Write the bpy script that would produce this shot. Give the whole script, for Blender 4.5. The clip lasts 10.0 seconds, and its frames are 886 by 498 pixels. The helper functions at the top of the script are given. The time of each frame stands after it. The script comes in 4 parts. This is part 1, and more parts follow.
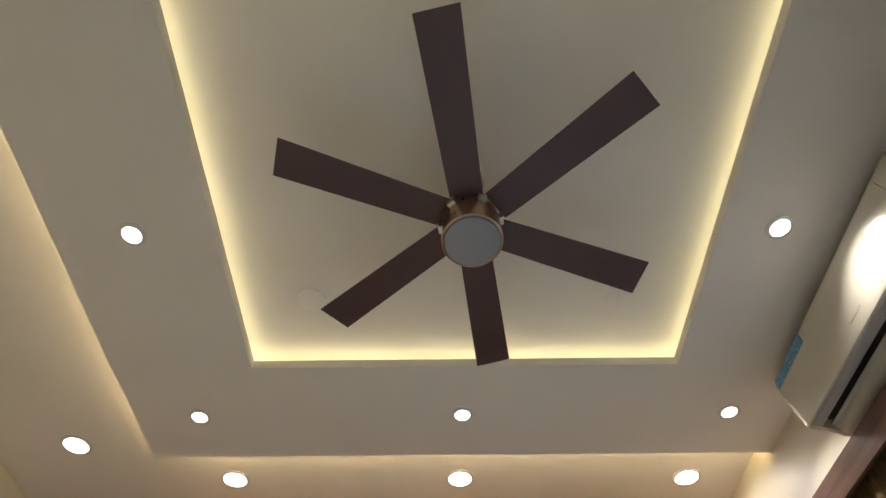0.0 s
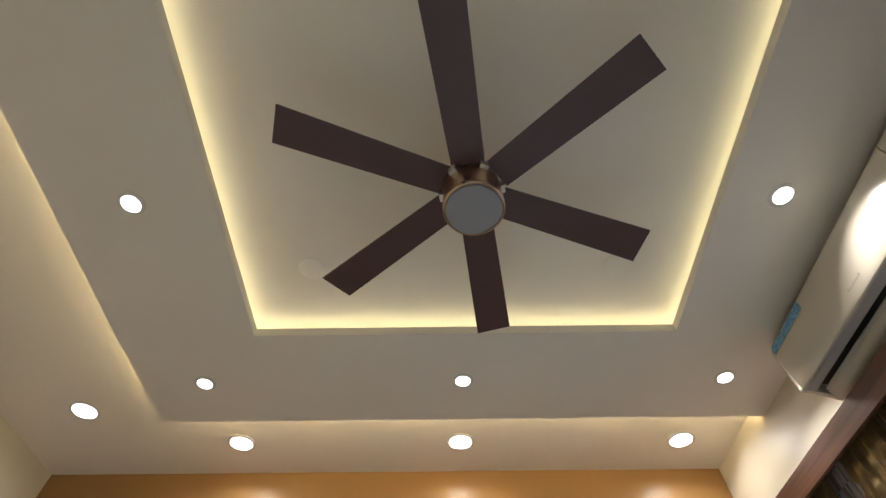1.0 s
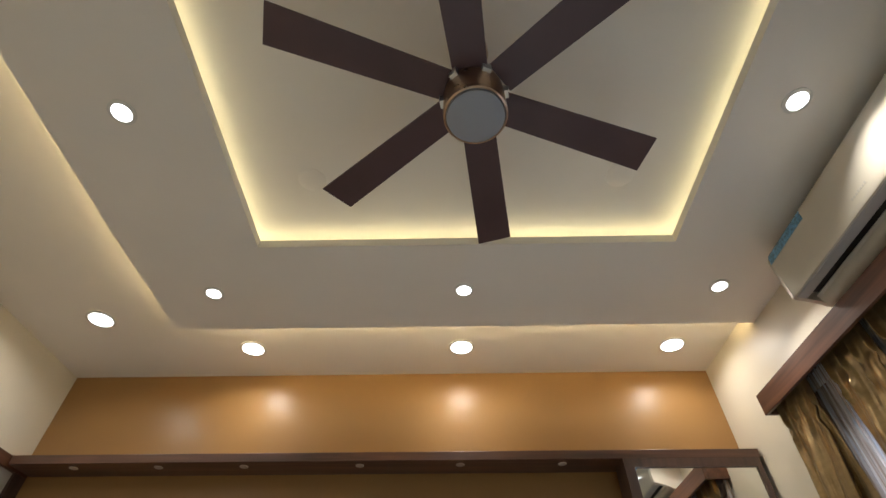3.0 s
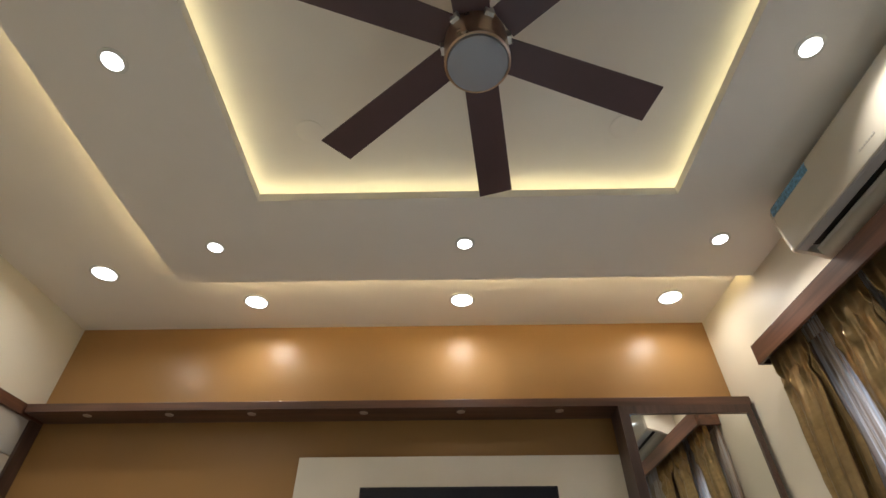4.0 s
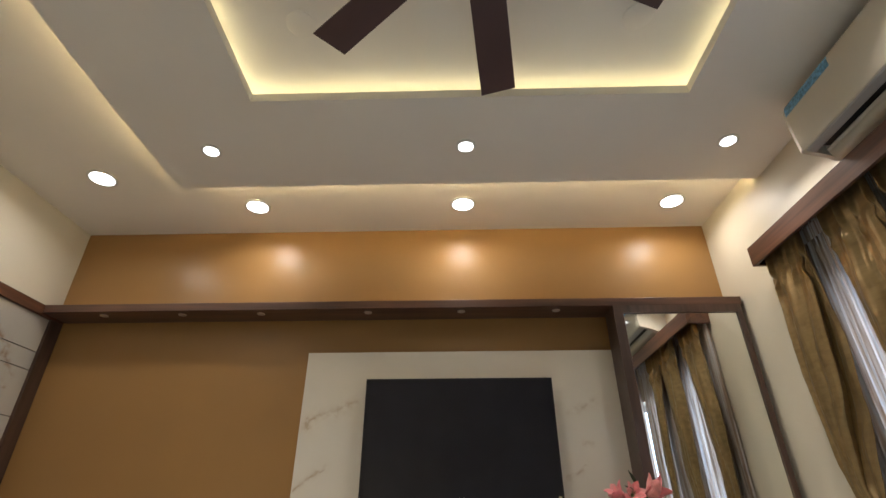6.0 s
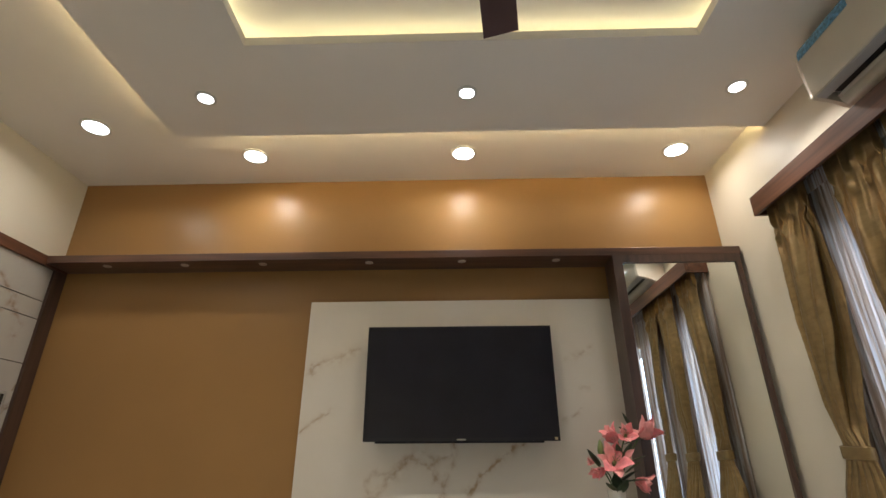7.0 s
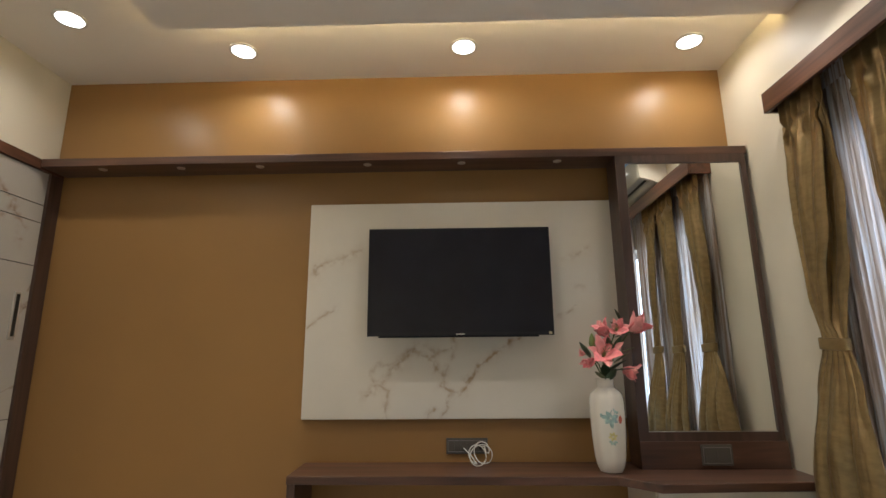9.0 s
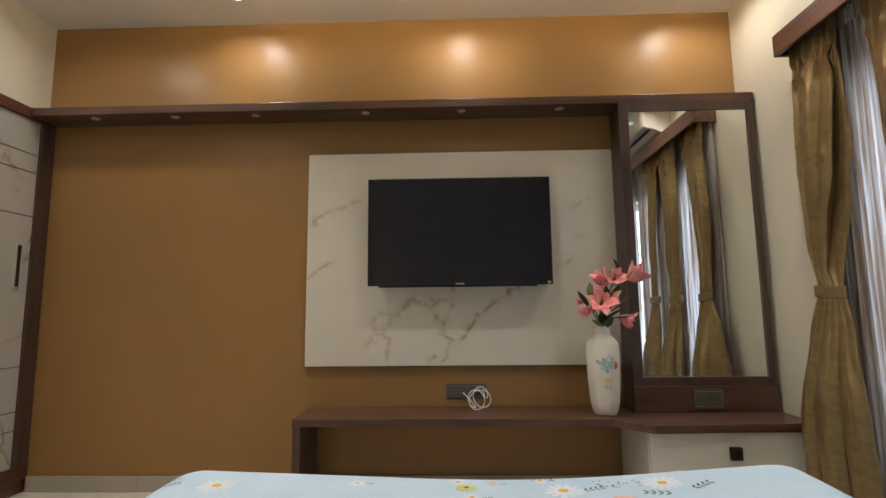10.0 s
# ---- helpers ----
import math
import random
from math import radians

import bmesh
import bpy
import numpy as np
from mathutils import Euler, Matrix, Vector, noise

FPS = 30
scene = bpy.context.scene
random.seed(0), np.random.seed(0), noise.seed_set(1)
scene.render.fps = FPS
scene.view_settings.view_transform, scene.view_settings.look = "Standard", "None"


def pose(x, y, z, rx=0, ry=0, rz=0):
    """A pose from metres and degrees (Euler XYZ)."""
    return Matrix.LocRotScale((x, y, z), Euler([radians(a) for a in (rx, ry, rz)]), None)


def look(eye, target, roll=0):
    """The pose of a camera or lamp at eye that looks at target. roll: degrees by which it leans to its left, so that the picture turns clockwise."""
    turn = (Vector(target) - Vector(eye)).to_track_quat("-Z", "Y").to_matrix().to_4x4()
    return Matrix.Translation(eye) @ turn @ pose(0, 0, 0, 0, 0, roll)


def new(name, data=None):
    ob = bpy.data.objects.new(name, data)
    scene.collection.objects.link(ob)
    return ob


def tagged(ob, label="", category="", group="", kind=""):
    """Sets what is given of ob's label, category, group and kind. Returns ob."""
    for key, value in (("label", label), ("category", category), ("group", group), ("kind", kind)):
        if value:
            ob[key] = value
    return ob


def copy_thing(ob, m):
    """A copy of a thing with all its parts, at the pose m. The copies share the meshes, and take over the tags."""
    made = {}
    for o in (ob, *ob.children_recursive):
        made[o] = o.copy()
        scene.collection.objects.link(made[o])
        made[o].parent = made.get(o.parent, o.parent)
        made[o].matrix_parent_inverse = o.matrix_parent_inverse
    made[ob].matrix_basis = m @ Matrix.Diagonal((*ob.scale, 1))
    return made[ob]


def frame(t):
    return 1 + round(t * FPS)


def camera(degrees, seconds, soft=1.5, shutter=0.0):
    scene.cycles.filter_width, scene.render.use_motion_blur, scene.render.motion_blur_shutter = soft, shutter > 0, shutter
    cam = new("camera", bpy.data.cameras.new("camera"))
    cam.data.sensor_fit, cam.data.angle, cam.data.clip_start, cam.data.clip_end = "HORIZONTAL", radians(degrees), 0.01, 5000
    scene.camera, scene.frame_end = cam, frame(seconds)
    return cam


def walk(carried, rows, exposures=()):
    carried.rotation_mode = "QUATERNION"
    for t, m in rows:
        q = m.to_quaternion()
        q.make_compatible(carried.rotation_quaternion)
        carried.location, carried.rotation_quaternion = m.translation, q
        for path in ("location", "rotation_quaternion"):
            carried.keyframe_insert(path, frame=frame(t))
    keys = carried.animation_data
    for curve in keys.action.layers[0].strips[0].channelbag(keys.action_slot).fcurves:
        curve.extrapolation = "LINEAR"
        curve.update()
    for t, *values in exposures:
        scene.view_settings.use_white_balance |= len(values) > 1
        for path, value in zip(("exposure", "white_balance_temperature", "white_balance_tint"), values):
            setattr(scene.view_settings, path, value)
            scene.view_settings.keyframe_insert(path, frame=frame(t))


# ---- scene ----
cam = camera(84.0, 10.0)

PATH = [
    (0, (-0.019, -2.724, 0.989), (-0.032, -1.682, 2.696), 0.0),
    (0.5, (-0.027, -2.725, 0.99), (-0.036, -1.629, 2.663), -0.2),
    (1, (-0.025, -2.721, 0.99), (-0.037, -1.574, 2.628), -0.2),
    (1.5, (-0.023, -2.715, 0.988), (-0.039, -1.508, 2.582), -0.1),
    (2, (-0.024, -2.714, 0.988), (-0.042, -1.436, 2.526), -0.1),
    (2.5, (-0.022, -2.71, 0.986), (-0.043, -1.365, 2.466), -0.1),
    (4, (-0.026, -2.7, 0.98), (-0.053, -1.166, 2.263), -0.2),
    (4.5, (-0.026, -2.696, 0.981), (-0.055, -1.105, 2.192), -0.2),
    (5, (-0.024, -2.694, 0.983), (-0.057, -1.045, 2.114), -0.2),
    (5.5, (-0.021, -2.692, 0.978), (-0.058, -0.992, 2.03), -0.2),
    (7, (-0.025, -2.687, 0.975), (-0.067, -0.85, 1.764), -0.3),
    (7.5, (-0.022, -2.692, 0.975), (-0.067, -0.817, 1.672), -0.4),
    (8, (-0.022, -2.689, 0.97), (-0.067, -0.784, 1.577), -0.4),
    (8.5, (-0.02, -2.687, 0.965), (-0.068, -0.756, 1.481), -0.5),
    (9, (-0.018, -2.683, 0.964), (-0.069, -0.729, 1.384), -0.5),
    (9.5, (-0.016, -2.68, 0.952), (-0.07, -0.708, 1.281), -0.5),
    (10, (-0.015, -2.677, 0.943), (-0.07, -0.692, 1.181), -0.6),
]
walk(cam, [(t, look(eye, target, roll)) for t, eye, target, roll in PATH])

# ---------------------------------------------------------------- world, light, exposure
ROOM_W, ROOM_E, ROOM_S = -2.364, 1.553, -4.0     # west wall, east wall, south wall; the TV wall is y = 0
Z_SOFFIT, Z_RING, Z_TRAY = 2.52, 2.605, 2.621
scene.view_settings.exposure = 0.07

world = bpy.data.worlds.new("sky")
scene.world = world
world.use_nodes = True
wn = world.node_tree.nodes
sky = wn.new("ShaderNodeTexSky")
sky.sky_type, sky.sun_disc = "NISHITA", False
sky.sun_elevation, sky.sun_rotation = radians(48), radians(250)
wn["Background"].inputs[1].default_value = 0.12
world.node_tree.links.new(sky.outputs[0], wn["Background"].inputs[0])


def area_lamp(name, m, size_x, size_y, power, colour, shape="RECTANGLE", spread=180):
    data = bpy.data.lights.new(name, "AREA")
    data.shape, data.size, data.size_y = shape, size_x, size_y
    data.energy, data.color, data.spread = power, colour, radians(spread)
    ob = new(name, data)
    ob.matrix_world = m
    return ob


# daylight in the window's opening
area_lamp("window_daylight", pose(1.625, -1.603, 1.04, 0, 90, 0), 1.52, 1.57, 42, (0.56, 0.73, 1.0))

# downlights: place, whether in the ring (larger) or in the soffit
# Unseen, added as fill for the west side: (-1.130, -3.090), (-1.907, -1.850), (-1.907, -3.100).
DOWNLIGHTS = [(-1.159, -0.900, Z_SOFFIT, 0.035), (0.047, -0.900, Z_SOFFIT, 0.035), (1.263, -0.905, Z_SOFFIT, 0.035),
              (-1.141, -1.865, Z_SOFFIT, 0.035), (1.164, -1.865, Z_SOFFIT, 0.035), (-1.130, -3.090, Z_SOFFIT, 0.035),
              (-1.907, -0.595, Z_RING, 0.062), (-1.907, -1.850, Z_RING, 0.062), (-1.907, -3.100, Z_RING, 0.062), (-1.166, -0.300, Z_RING, 0.062), (0.042, -0.292, Z_RING, 0.062), (1.255, -0.290, Z_RING, 0.062)]
for lx, ly, lz, lr in DOWNLIGHTS:
    area_lamp("downlight_lamp", pose(lx, ly, lz - 0.012), lr * 2, lr * 2, 3.5 if lr < 0.05 else 3.2, (1.0, 0.94, 0.875), "DISK", 116 if lr < 0.05 else 158)


# ---------------------------------------------------------------- materials
def mat(name, colour, rough=0.5, metal=0.0, vary=0.08, scale=6.0, bump=0.0, bump_scale=120.0, rough_vary=0.0, coat=0.0, sheen=0.0, spec=0.5, stretch=(1, 1, 1)):
    """Principled surface with two scales of variation and a fine relief."""
    m = bpy.data.materials.new(name)
    m.use_nodes = True
    n, l = m.node_tree.nodes, m.node_tree.links
    b = n["Principled BSDF"]
    b.inputs["Roughness"].default_value, b.inputs["Metallic"].default_value = rough, metal
    b.inputs["Coat Weight"].default_value, b.inputs["Sheen Weight"].default_value = coat, sheen
    b.inputs["Specular IOR Level"].default_value = spec
    tc, mp = n.new("ShaderNodeTexCoord"), n.new("ShaderNodeMapping")
    mp.inputs["Scale"].default_value = stretch
    l.new(tc.outputs["Object"], mp.inputs[0])
    a, f = n.new("ShaderNodeTexNoise"), n.new("ShaderNodeTexNoise")
    a.inputs["Scale"].default_value, a.inputs["Detail"].default_value = scale, 5
    f.inputs["Scale"].default_value, f.inputs["Detail"].default_value = bump_scale, 4
    l.new(mp.outputs[0], a.inputs["Vector"])
    l.new(mp.outputs[0], f.inputs["Vector"])
    mix = n.new("ShaderNodeMix")
    mix.data_type, mix.blend_type = "RGBA", "MIX"
    mix.inputs["A"].default_value = (*[c * (1 - vary) for c in colour], 1)
    mix.inputs["B"].default_value = (*[min(1, c * (1 + vary)) for c in colour], 1)
    spread = n.new("ShaderNodeMapRange")
    spread.inputs["From Min"].default_value, spread.inputs["From Max"].default_value = 0.32, 0.68
    l.new(a.outputs["Fac"], spread.inputs["Value"])
    l.new(spread.outputs[0], mix.inputs["Factor"])
    l.new(mix.outputs["Result"], b.inputs["Base Color"])
    if rough_vary:
        r = n.new("ShaderNodeMapRange")
        r.inputs["To Min"].default_value, r.inputs["To Max"].default_value = max(0, rough - rough_vary), rough + rough_vary
        l.new(a.outputs["Fac"], r.inputs["Value"])
        l.new(r.outputs[0], b.inputs["Roughness"])
    if bump:
        bm_ = n.new("ShaderNodeBump")
        bm_.inputs["Strength"].default_value, bm_.inputs["Distance"].default_value = bump, 0.002
        l.new(f.outputs["Fac"], bm_.inputs["Height"])
        l.new(bm_.outputs[0], b.inputs["Normal"])
    return m


def wood(name, dark, light, along="x", rough=0.35, coat=0.15):
    """Stained veneer: long fibres and slow bands along one axis."""
    m = mat(name, light, rough, vary=0.1, coat=coat)
    n, l = m.node_tree.nodes, m.node_tree.links
    b = n["Principled BSDF"]
    tc = n.new("ShaderNodeTexCoord")
    s1, s2 = n.new("ShaderNodeMapping"), n.new("ShaderNodeMapping")
    k = {"x": (0, 1, 1), "y": (1, 0, 1), "z": (1, 1, 0)}[along]
    s1.inputs["Scale"].default_value = [60 if q else 2.5 for q in k]
    s2.inputs["Scale"].default_value = [11 if q else 0.9 for q in k]
    n1, n2 = n.new("ShaderNodeTexNoise"), n.new("ShaderNodeTexNoise")
    for s_, n_, d in ((s1, n1, 6), (s2, n2, 3)):
        l.new(tc.outputs["Object"], s_.inputs[0])
        l.new(s_.outputs[0], n_.inputs["Vector"])
        n_.inputs["Scale"].default_value, n_.inputs["Detail"].default_value = 1, d
    n2.inputs["Distortion"].default_value = 1.2
    add = n.new("ShaderNodeMath")
    add.operation = "MULTIPLY_ADD"
    add.inputs[1].default_value = 0.45
    l.new(n1.outputs["Fac"], add.inputs[0])
    l.new(n2.outputs["Fac"], add.inputs[2])
    ramp = n.new("ShaderNodeValToRGB")
    ramp.color_ramp.elements[0].position, ramp.color_ramp.elements[1].position = 0.5, 0.95
    ramp.color_ramp.elements[0].color, ramp.color_ramp.elements[1].color = (*dark, 1), (*light, 1)
    l.new(add.outputs[0], ramp.inputs[0])
    l.new(ramp.outputs[0], b.inputs["Base Color"])
    bp = n.new("ShaderNodeBump")
    bp.inputs["Strength"].default_value, bp.inputs["Distance"].default_value = 0.15, 0.001
    l.new(n1.outputs["Fac"], bp.inputs["Height"])
    l.new(bp.outputs[0], b.inputs["Normal"])
    return m


def marble(name, ground, vein, shift, amount=1.0, rough=0.22, size=1.0):
    """White laminate with warped brown veins."""
    m = mat(name, ground, rough, vary=0.02, coat=0.2)
    n, l = m.node_tree.nodes, m.node_tree.links
    b = n["Principled BSDF"]
    tc, mp = n.new("ShaderNodeTexCoord"), n.new("ShaderNodeMapping")
    mp.inputs["Location"].default_value, mp.inputs["Rotation"].default_value = shift, (0, radians(35), 0)
    l.new(tc.outputs["Object"], mp.inputs[0])
    warp, fine, patch = n.new("ShaderNodeTexNoise"), n.new("ShaderNodeTexNoise"), n.new("ShaderNodeTexNoise")
    warp.inputs["Scale"].default_value, warp.inputs["Detail"].default_value = 1.5 * size, 8
    warp.inputs["Distortion"].default_value = 0.9
    fine.inputs["Scale"].default_value, fine.inputs["Detail"].default_value = 40, 6
    patch.inputs["Scale"].default_value, patch.inputs["Detail"].default_value = 2.2 * size, 3
    for q in (warp, fine, patch):
        l.new(mp.outputs[0], q.inputs["Vector"])
    d = n.new("ShaderNodeMath")
    d.operation, d.inputs[1].default_value = "SUBTRACT", 0.5
    ab = n.new("ShaderNodeMath")
    ab.operation = "ABSOLUTE"
    l.new(warp.outputs["Fac"], d.inputs[0])
    l.new(d.outputs[0], ab.inputs[0])
    line = n.new("ShaderNodeMapRange")
    line.inputs["From Min"].default_value, line.inputs["From Max"].default_value = 0.0, 0.016
    line.inputs["To Min"].default_value, line.inputs["To Max"].default_value = amount, 0.0
    l.new(ab.outputs[0], line.inputs["Value"])
    where = n.new("ShaderNodeMapRange")
    where.inputs["From Min"].default_value, where.inputs["From Max"].default_value = 0.46, 0.62
    l.new(patch.outputs["Fac"], where.inputs["Value"])
    mul, mul2 = n.new("ShaderNodeMath"), n.new("ShaderNodeMath")
    mul.operation = mul2.operation = "MULTIPLY"
    l.new(line.outputs[0], mul.inputs[0])
    l.new(where.outputs[0], mul.inputs[1])
    l.new(mul.outputs[0], mul2.inputs[0])
    l.new(fine.outputs["Fac"], mul2.inputs[1])
    mix = n.new("ShaderNodeMix")
    mix.data_type = "RGBA"
    mix.inputs["A"].default_value, mix.inputs["B"].default_value = (*ground, 1), (*vein, 1)
    l.new(mul2.outputs[0], mix.inputs["Factor"])
    l.new(mix.outputs["Result"], b.inputs["Base Color"])
    return m


def glow(name, colour, strength):
    m = bpy.data.materials.new(name)
    m.use_nodes = True
    b = m.node_tree.nodes["Principled BSDF"]
    b.inputs["Base Color"].default_value = (0.8, 0.8, 0.8, 1)
    b.inputs["Emission Color"].default_value, b.inputs["Emission Strength"].default_value = (*colour, 1), strength
    return m


def cloth_through(name, colour, share, rough=0.8):
    """Thin cloth: part of the light goes through it."""
    m = mat(name, colour, rough, vary=0.55, scale=34, bump=0.2, bump_scale=300, stretch=(0.3, 1, 0.03))
    n, l = m.node_tree.nodes, m.node_tree.links
    t, mx, tr, mx2 = n.new("ShaderNodeBsdfTranslucent"), n.new("ShaderNodeMixShader"), n.new("ShaderNodeBsdfTransparent"), n.new("ShaderNodeMixShader")
    # upright streaks: woven ribs, plus fold shade and shining-through light put into the colour
    tc, mp, ns, ramp = n.new("ShaderNodeTexCoord"), n.new("ShaderNodeMapping"), n.new("ShaderNodeTexNoise"), n.new("ShaderNodeValToRGB")
    mp.inputs["Scale"].default_value = (0.0, 1.0, 0.015)
    ns.inputs["Scale"].default_value, ns.inputs["Detail"].default_value = 120, 3
    l.new(tc.outputs["Object"], mp.inputs[0])
    l.new(mp.outputs[0], ns.inputs["Vector"])
    e = ramp.color_ramp.elements
    e[0].position, e[0].color = 0.40, (0.48, 0.375, 0.30, 1)
    e[1].position, e[1].color = 0.60, (0.86, 0.86, 0.88, 1)
    mid = e.new(0.48)
    mid.color = (*colour, 1)
    l.new(ns.outputs["Fac"], ramp.inputs[0])
    l.new(ramp.outputs[0], n["Principled BSDF"].inputs["Base Color"])
    l.new(ramp.outputs[0], t.inputs[0])
    mx.inputs[0].default_value, mx2.inputs[0].default_value = share, share * 0.35
    l.new(n["Principled BSDF"].outputs[0], mx.inputs[1])
    l.new(t.outputs[0], mx.inputs[2])
    l.new(mx.outputs[0], mx2.inputs[1])
    l.new(tr.outputs[0], mx2.inputs[2])
    l.new(mx2.outputs[0], n["Material Output"].inputs[0])
    return m


CEIL = mat("ceiling paint", (0.775, 0.73, 0.66), 0.6, vary=0.02, scale=2.5, bump=0.05, bump_scale=300, spec=0.3)
CREAM = mat("cream wall paint", (0.66, 0.605, 0.485), 0.45, vary=0.025, scale=2, bump=0.06, bump_scale=260)
OCHRE = mat("ochre wall paint", (0.315, 0.174, 0.063), 0.35, vary=0.05, scale=1.5, bump=0.05, bump_scale=200, rough_vary=0.02, spec=0.30)
TILE = mat("floor tile", (0.62, 0.57, 0.48), 0.2, vary=0.06, scale=3, coat=0.2)
GROUT = mat("tile joint", (0.30, 0.27, 0.23), 0.8)
SKIRT = mat("skirting tile", (0.40, 0.355, 0.29), 0.3, vary=0.07, scale=4)
WALNUT_X = wood("walnut veneer", (0.054, 0.028, 0.019), (0.143, 0.067, 0.042), "x")
WALNUT_Y = wood("walnut veneer lengthwise", (0.045, 0.018, 0.011), (0.145, 0.060, 0.033), "y")
WALNUT_Z = wood("walnut veneer upright", (0.046, 0.027, 0.020), (0.102, 0.055, 0.040), "z")
MARBLE = marble("veined white laminate", (0.66, 0.61, 0.52), (0.20, 0.11, 0.05), (0.35, 0.0, 0.20), 0.15)


def veined_print(name, ground, smudge, thread):
    """The printed panel face: smudges and threads fade in blotches into the ground colour."""
    m = mat(name, ground, 0.24, vary=0.025, scale=4, coat=0.2)
    n, l = m.node_tree.nodes, m.node_tree.links
    b = n["Principled BSDF"]
    below = b.inputs["Base Color"].links[0].from_socket
    tc = n.new("ShaderNodeTexCoord")
    for field, colour, scale, low, high, most in (("smudge", smudge, 22, 0.36, 0.62, 0.85), ("thread", thread, 30, 0.46, 0.66, 0.50)):
        at, ns, mr, mul, mix = n.new("ShaderNodeAttribute"), n.new("ShaderNodeTexNoise"), n.new("ShaderNodeMapRange"), n.new("ShaderNodeMath"), n.new("ShaderNodeMix")
        at.attribute_name = field
        ns.inputs["Scale"].default_value, ns.inputs["Detail"].default_value = scale, 5
        l.new(tc.outputs["Object"], ns.inputs["Vector"])
        mr.inputs["From Min"].default_value, mr.inputs["From Max"].default_value, mr.inputs["To Max"].default_value = low, high, most
        l.new(ns.outputs["Fac"], mr.inputs["Value"])
        mul.operation, mul.use_clamp = "MULTIPLY", True
        l.new(at.outputs["Fac"], mul.inputs[0])
        l.new(mr.outputs[0], mul.inputs[1])
        mix.data_type = "RGBA"
        mix.inputs["B"].default_value = (*colour, 1)
        l.new(mul.outputs[0], mix.inputs["Factor"])
        l.new(below, mix.inputs["A"])
        below = mix.outputs["Result"]
    l.new(below, b.inputs["Base Color"])
    return m


VEINED = veined_print("veined white print", (0.66, 0.61, 0.52), (0.41, 0.295, 0.185), (0.24, 0.15, 0.09))
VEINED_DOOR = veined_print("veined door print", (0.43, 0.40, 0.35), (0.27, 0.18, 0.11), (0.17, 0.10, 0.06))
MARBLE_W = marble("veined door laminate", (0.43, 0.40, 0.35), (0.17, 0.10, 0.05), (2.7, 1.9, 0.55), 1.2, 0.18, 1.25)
GROOVE = mat("dark groove", (0.03, 0.025, 0.022), 0.6)
MIRROR = mat("mirror glass", (0.86, 0.88, 0.86), 0.01, 1.0, vary=0.0)
BLACK_GLOSS = mat("screen glass", (0.014, 0.014, 0.019), 0.10, vary=0.1, spec=0.45)
BLACK_PLASTIC = mat("black plastic", (0.018, 0.018, 0.022), 0.22, vary=0.1, bump=0.05, bump_scale=800)
SILVER = mat("brushed metal", (0.62, 0.61, 0.58), 0.28, 1.0, vary=0.06, scale=40)
SATIN = mat("satin nickel", (0.58, 0.56, 0.52), 0.42, 0.6, vary=0.05, scale=40)
GREY_PLATE = mat("grey socket plastic", (0.100, 0.090, 0.076), 0.35, vary=0.06)
DARK_SLOT = mat("dark slot", (0.012, 0.011, 0.010), 0.5)
WHITE_PLASTIC = mat("white plastic", (0.72, 0.70, 0.64), 0.16, vary=0.015, coat=0.3)
GREY_PLASTIC = mat("grey plastic", (0.22, 0.21, 0.20), 0.35, vary=0.04)
AC_WHITE = mat("cream white plastic", (0.62, 0.575, 0.48), 0.13, vary=0.02, coat=0.15, spec=0.4)
LOUVRE = mat("mid grey plastic", (0.42, 0.40, 0.39), 0.3, vary=0.05)
BLUE_STICKER = mat("blue sticker", (0.13, 0.34, 0.55), 0.35, vary=0.5, scale=70)
CABLE = mat("white cable", (0.75, 0.75, 0.72), 0.35)
CERAMIC = mat("white ceramic", (0.74, 0.70, 0.62), 0.10, vary=0.03, scale=8, coat=0.6)
BLADE = mat("dark brown fan blade", (0.076, 0.039, 0.040), 0.42, vary=0.12, scale=5, bump=0.06, bump_scale=150, stretch=(1, 1, 1))
BRONZE = mat("antique bronze", (0.54, 0.39, 0.28), 0.30, 1.0, vary=0.15, scale=12, rough_vary=0.08)
FROST = mat("frosted lamp glass", (0.28, 0.28, 0.30), 0.40, vary=0.02)
GOLD_CLOTH = mat("gold brown satin", (0.305, 0.215, 0.100), 0.33, 0.64, vary=0.15, scale=30, bump=0.16, bump_scale=120, rough_vary=0.06, stretch=(1, 0.55, 1.5))
SHEER = cloth_through("sheer curtain", (0.70, 0.60, 0.52), 0.50)
DUVET = mat("pale blue cotton", (0.50, 0.655, 0.79), 0.8, vary=0.04, scale=10, bump=0.25, bump_scale=600, sheen=0.2)
MATTRESS = mat("mattress cloth", (0.62, 0.60, 0.56), 0.85, bump=0.2)
PETAL_W = mat("printed white", (0.70, 0.76, 0.84), 0.8)
PETAL_Y = mat("printed yellow", (0.75, 0.46, 0.06), 0.8)
PRINT_G = mat("printed green", (0.11, 0.18, 0.16), 0.8)
PRINT_P = mat("printed pink", (0.80, 0.52, 0.46), 0.8)
PRINT_PALE = mat("printed pale yellow", (0.72, 0.68, 0.22), 0.8)
LILY = mat("pink lily petal", (0.86, 0.25, 0.26), 0.6, vary=0.18, scale=30, sheen=0.2)
LILY_PALE = mat("pale pink lily petal", (0.88, 0.36, 0.34), 0.6, vary=0.15, scale=30, sheen=0.2)
LEAF = mat("dark green leaf", (0.030, 0.060, 0.024), 0.38, vary=0.3, scale=25)
LEAF_PALE = mat("olive green leaf", (0.105, 0.125, 0.050), 0.45, vary=0.25, scale=25)
STEM = mat("green stem", (0.06, 0.12, 0.03), 0.5)
BUD = mat("green bud", (0.16, 0.20, 0.06), 0.5, vary=0.2, scale=30)
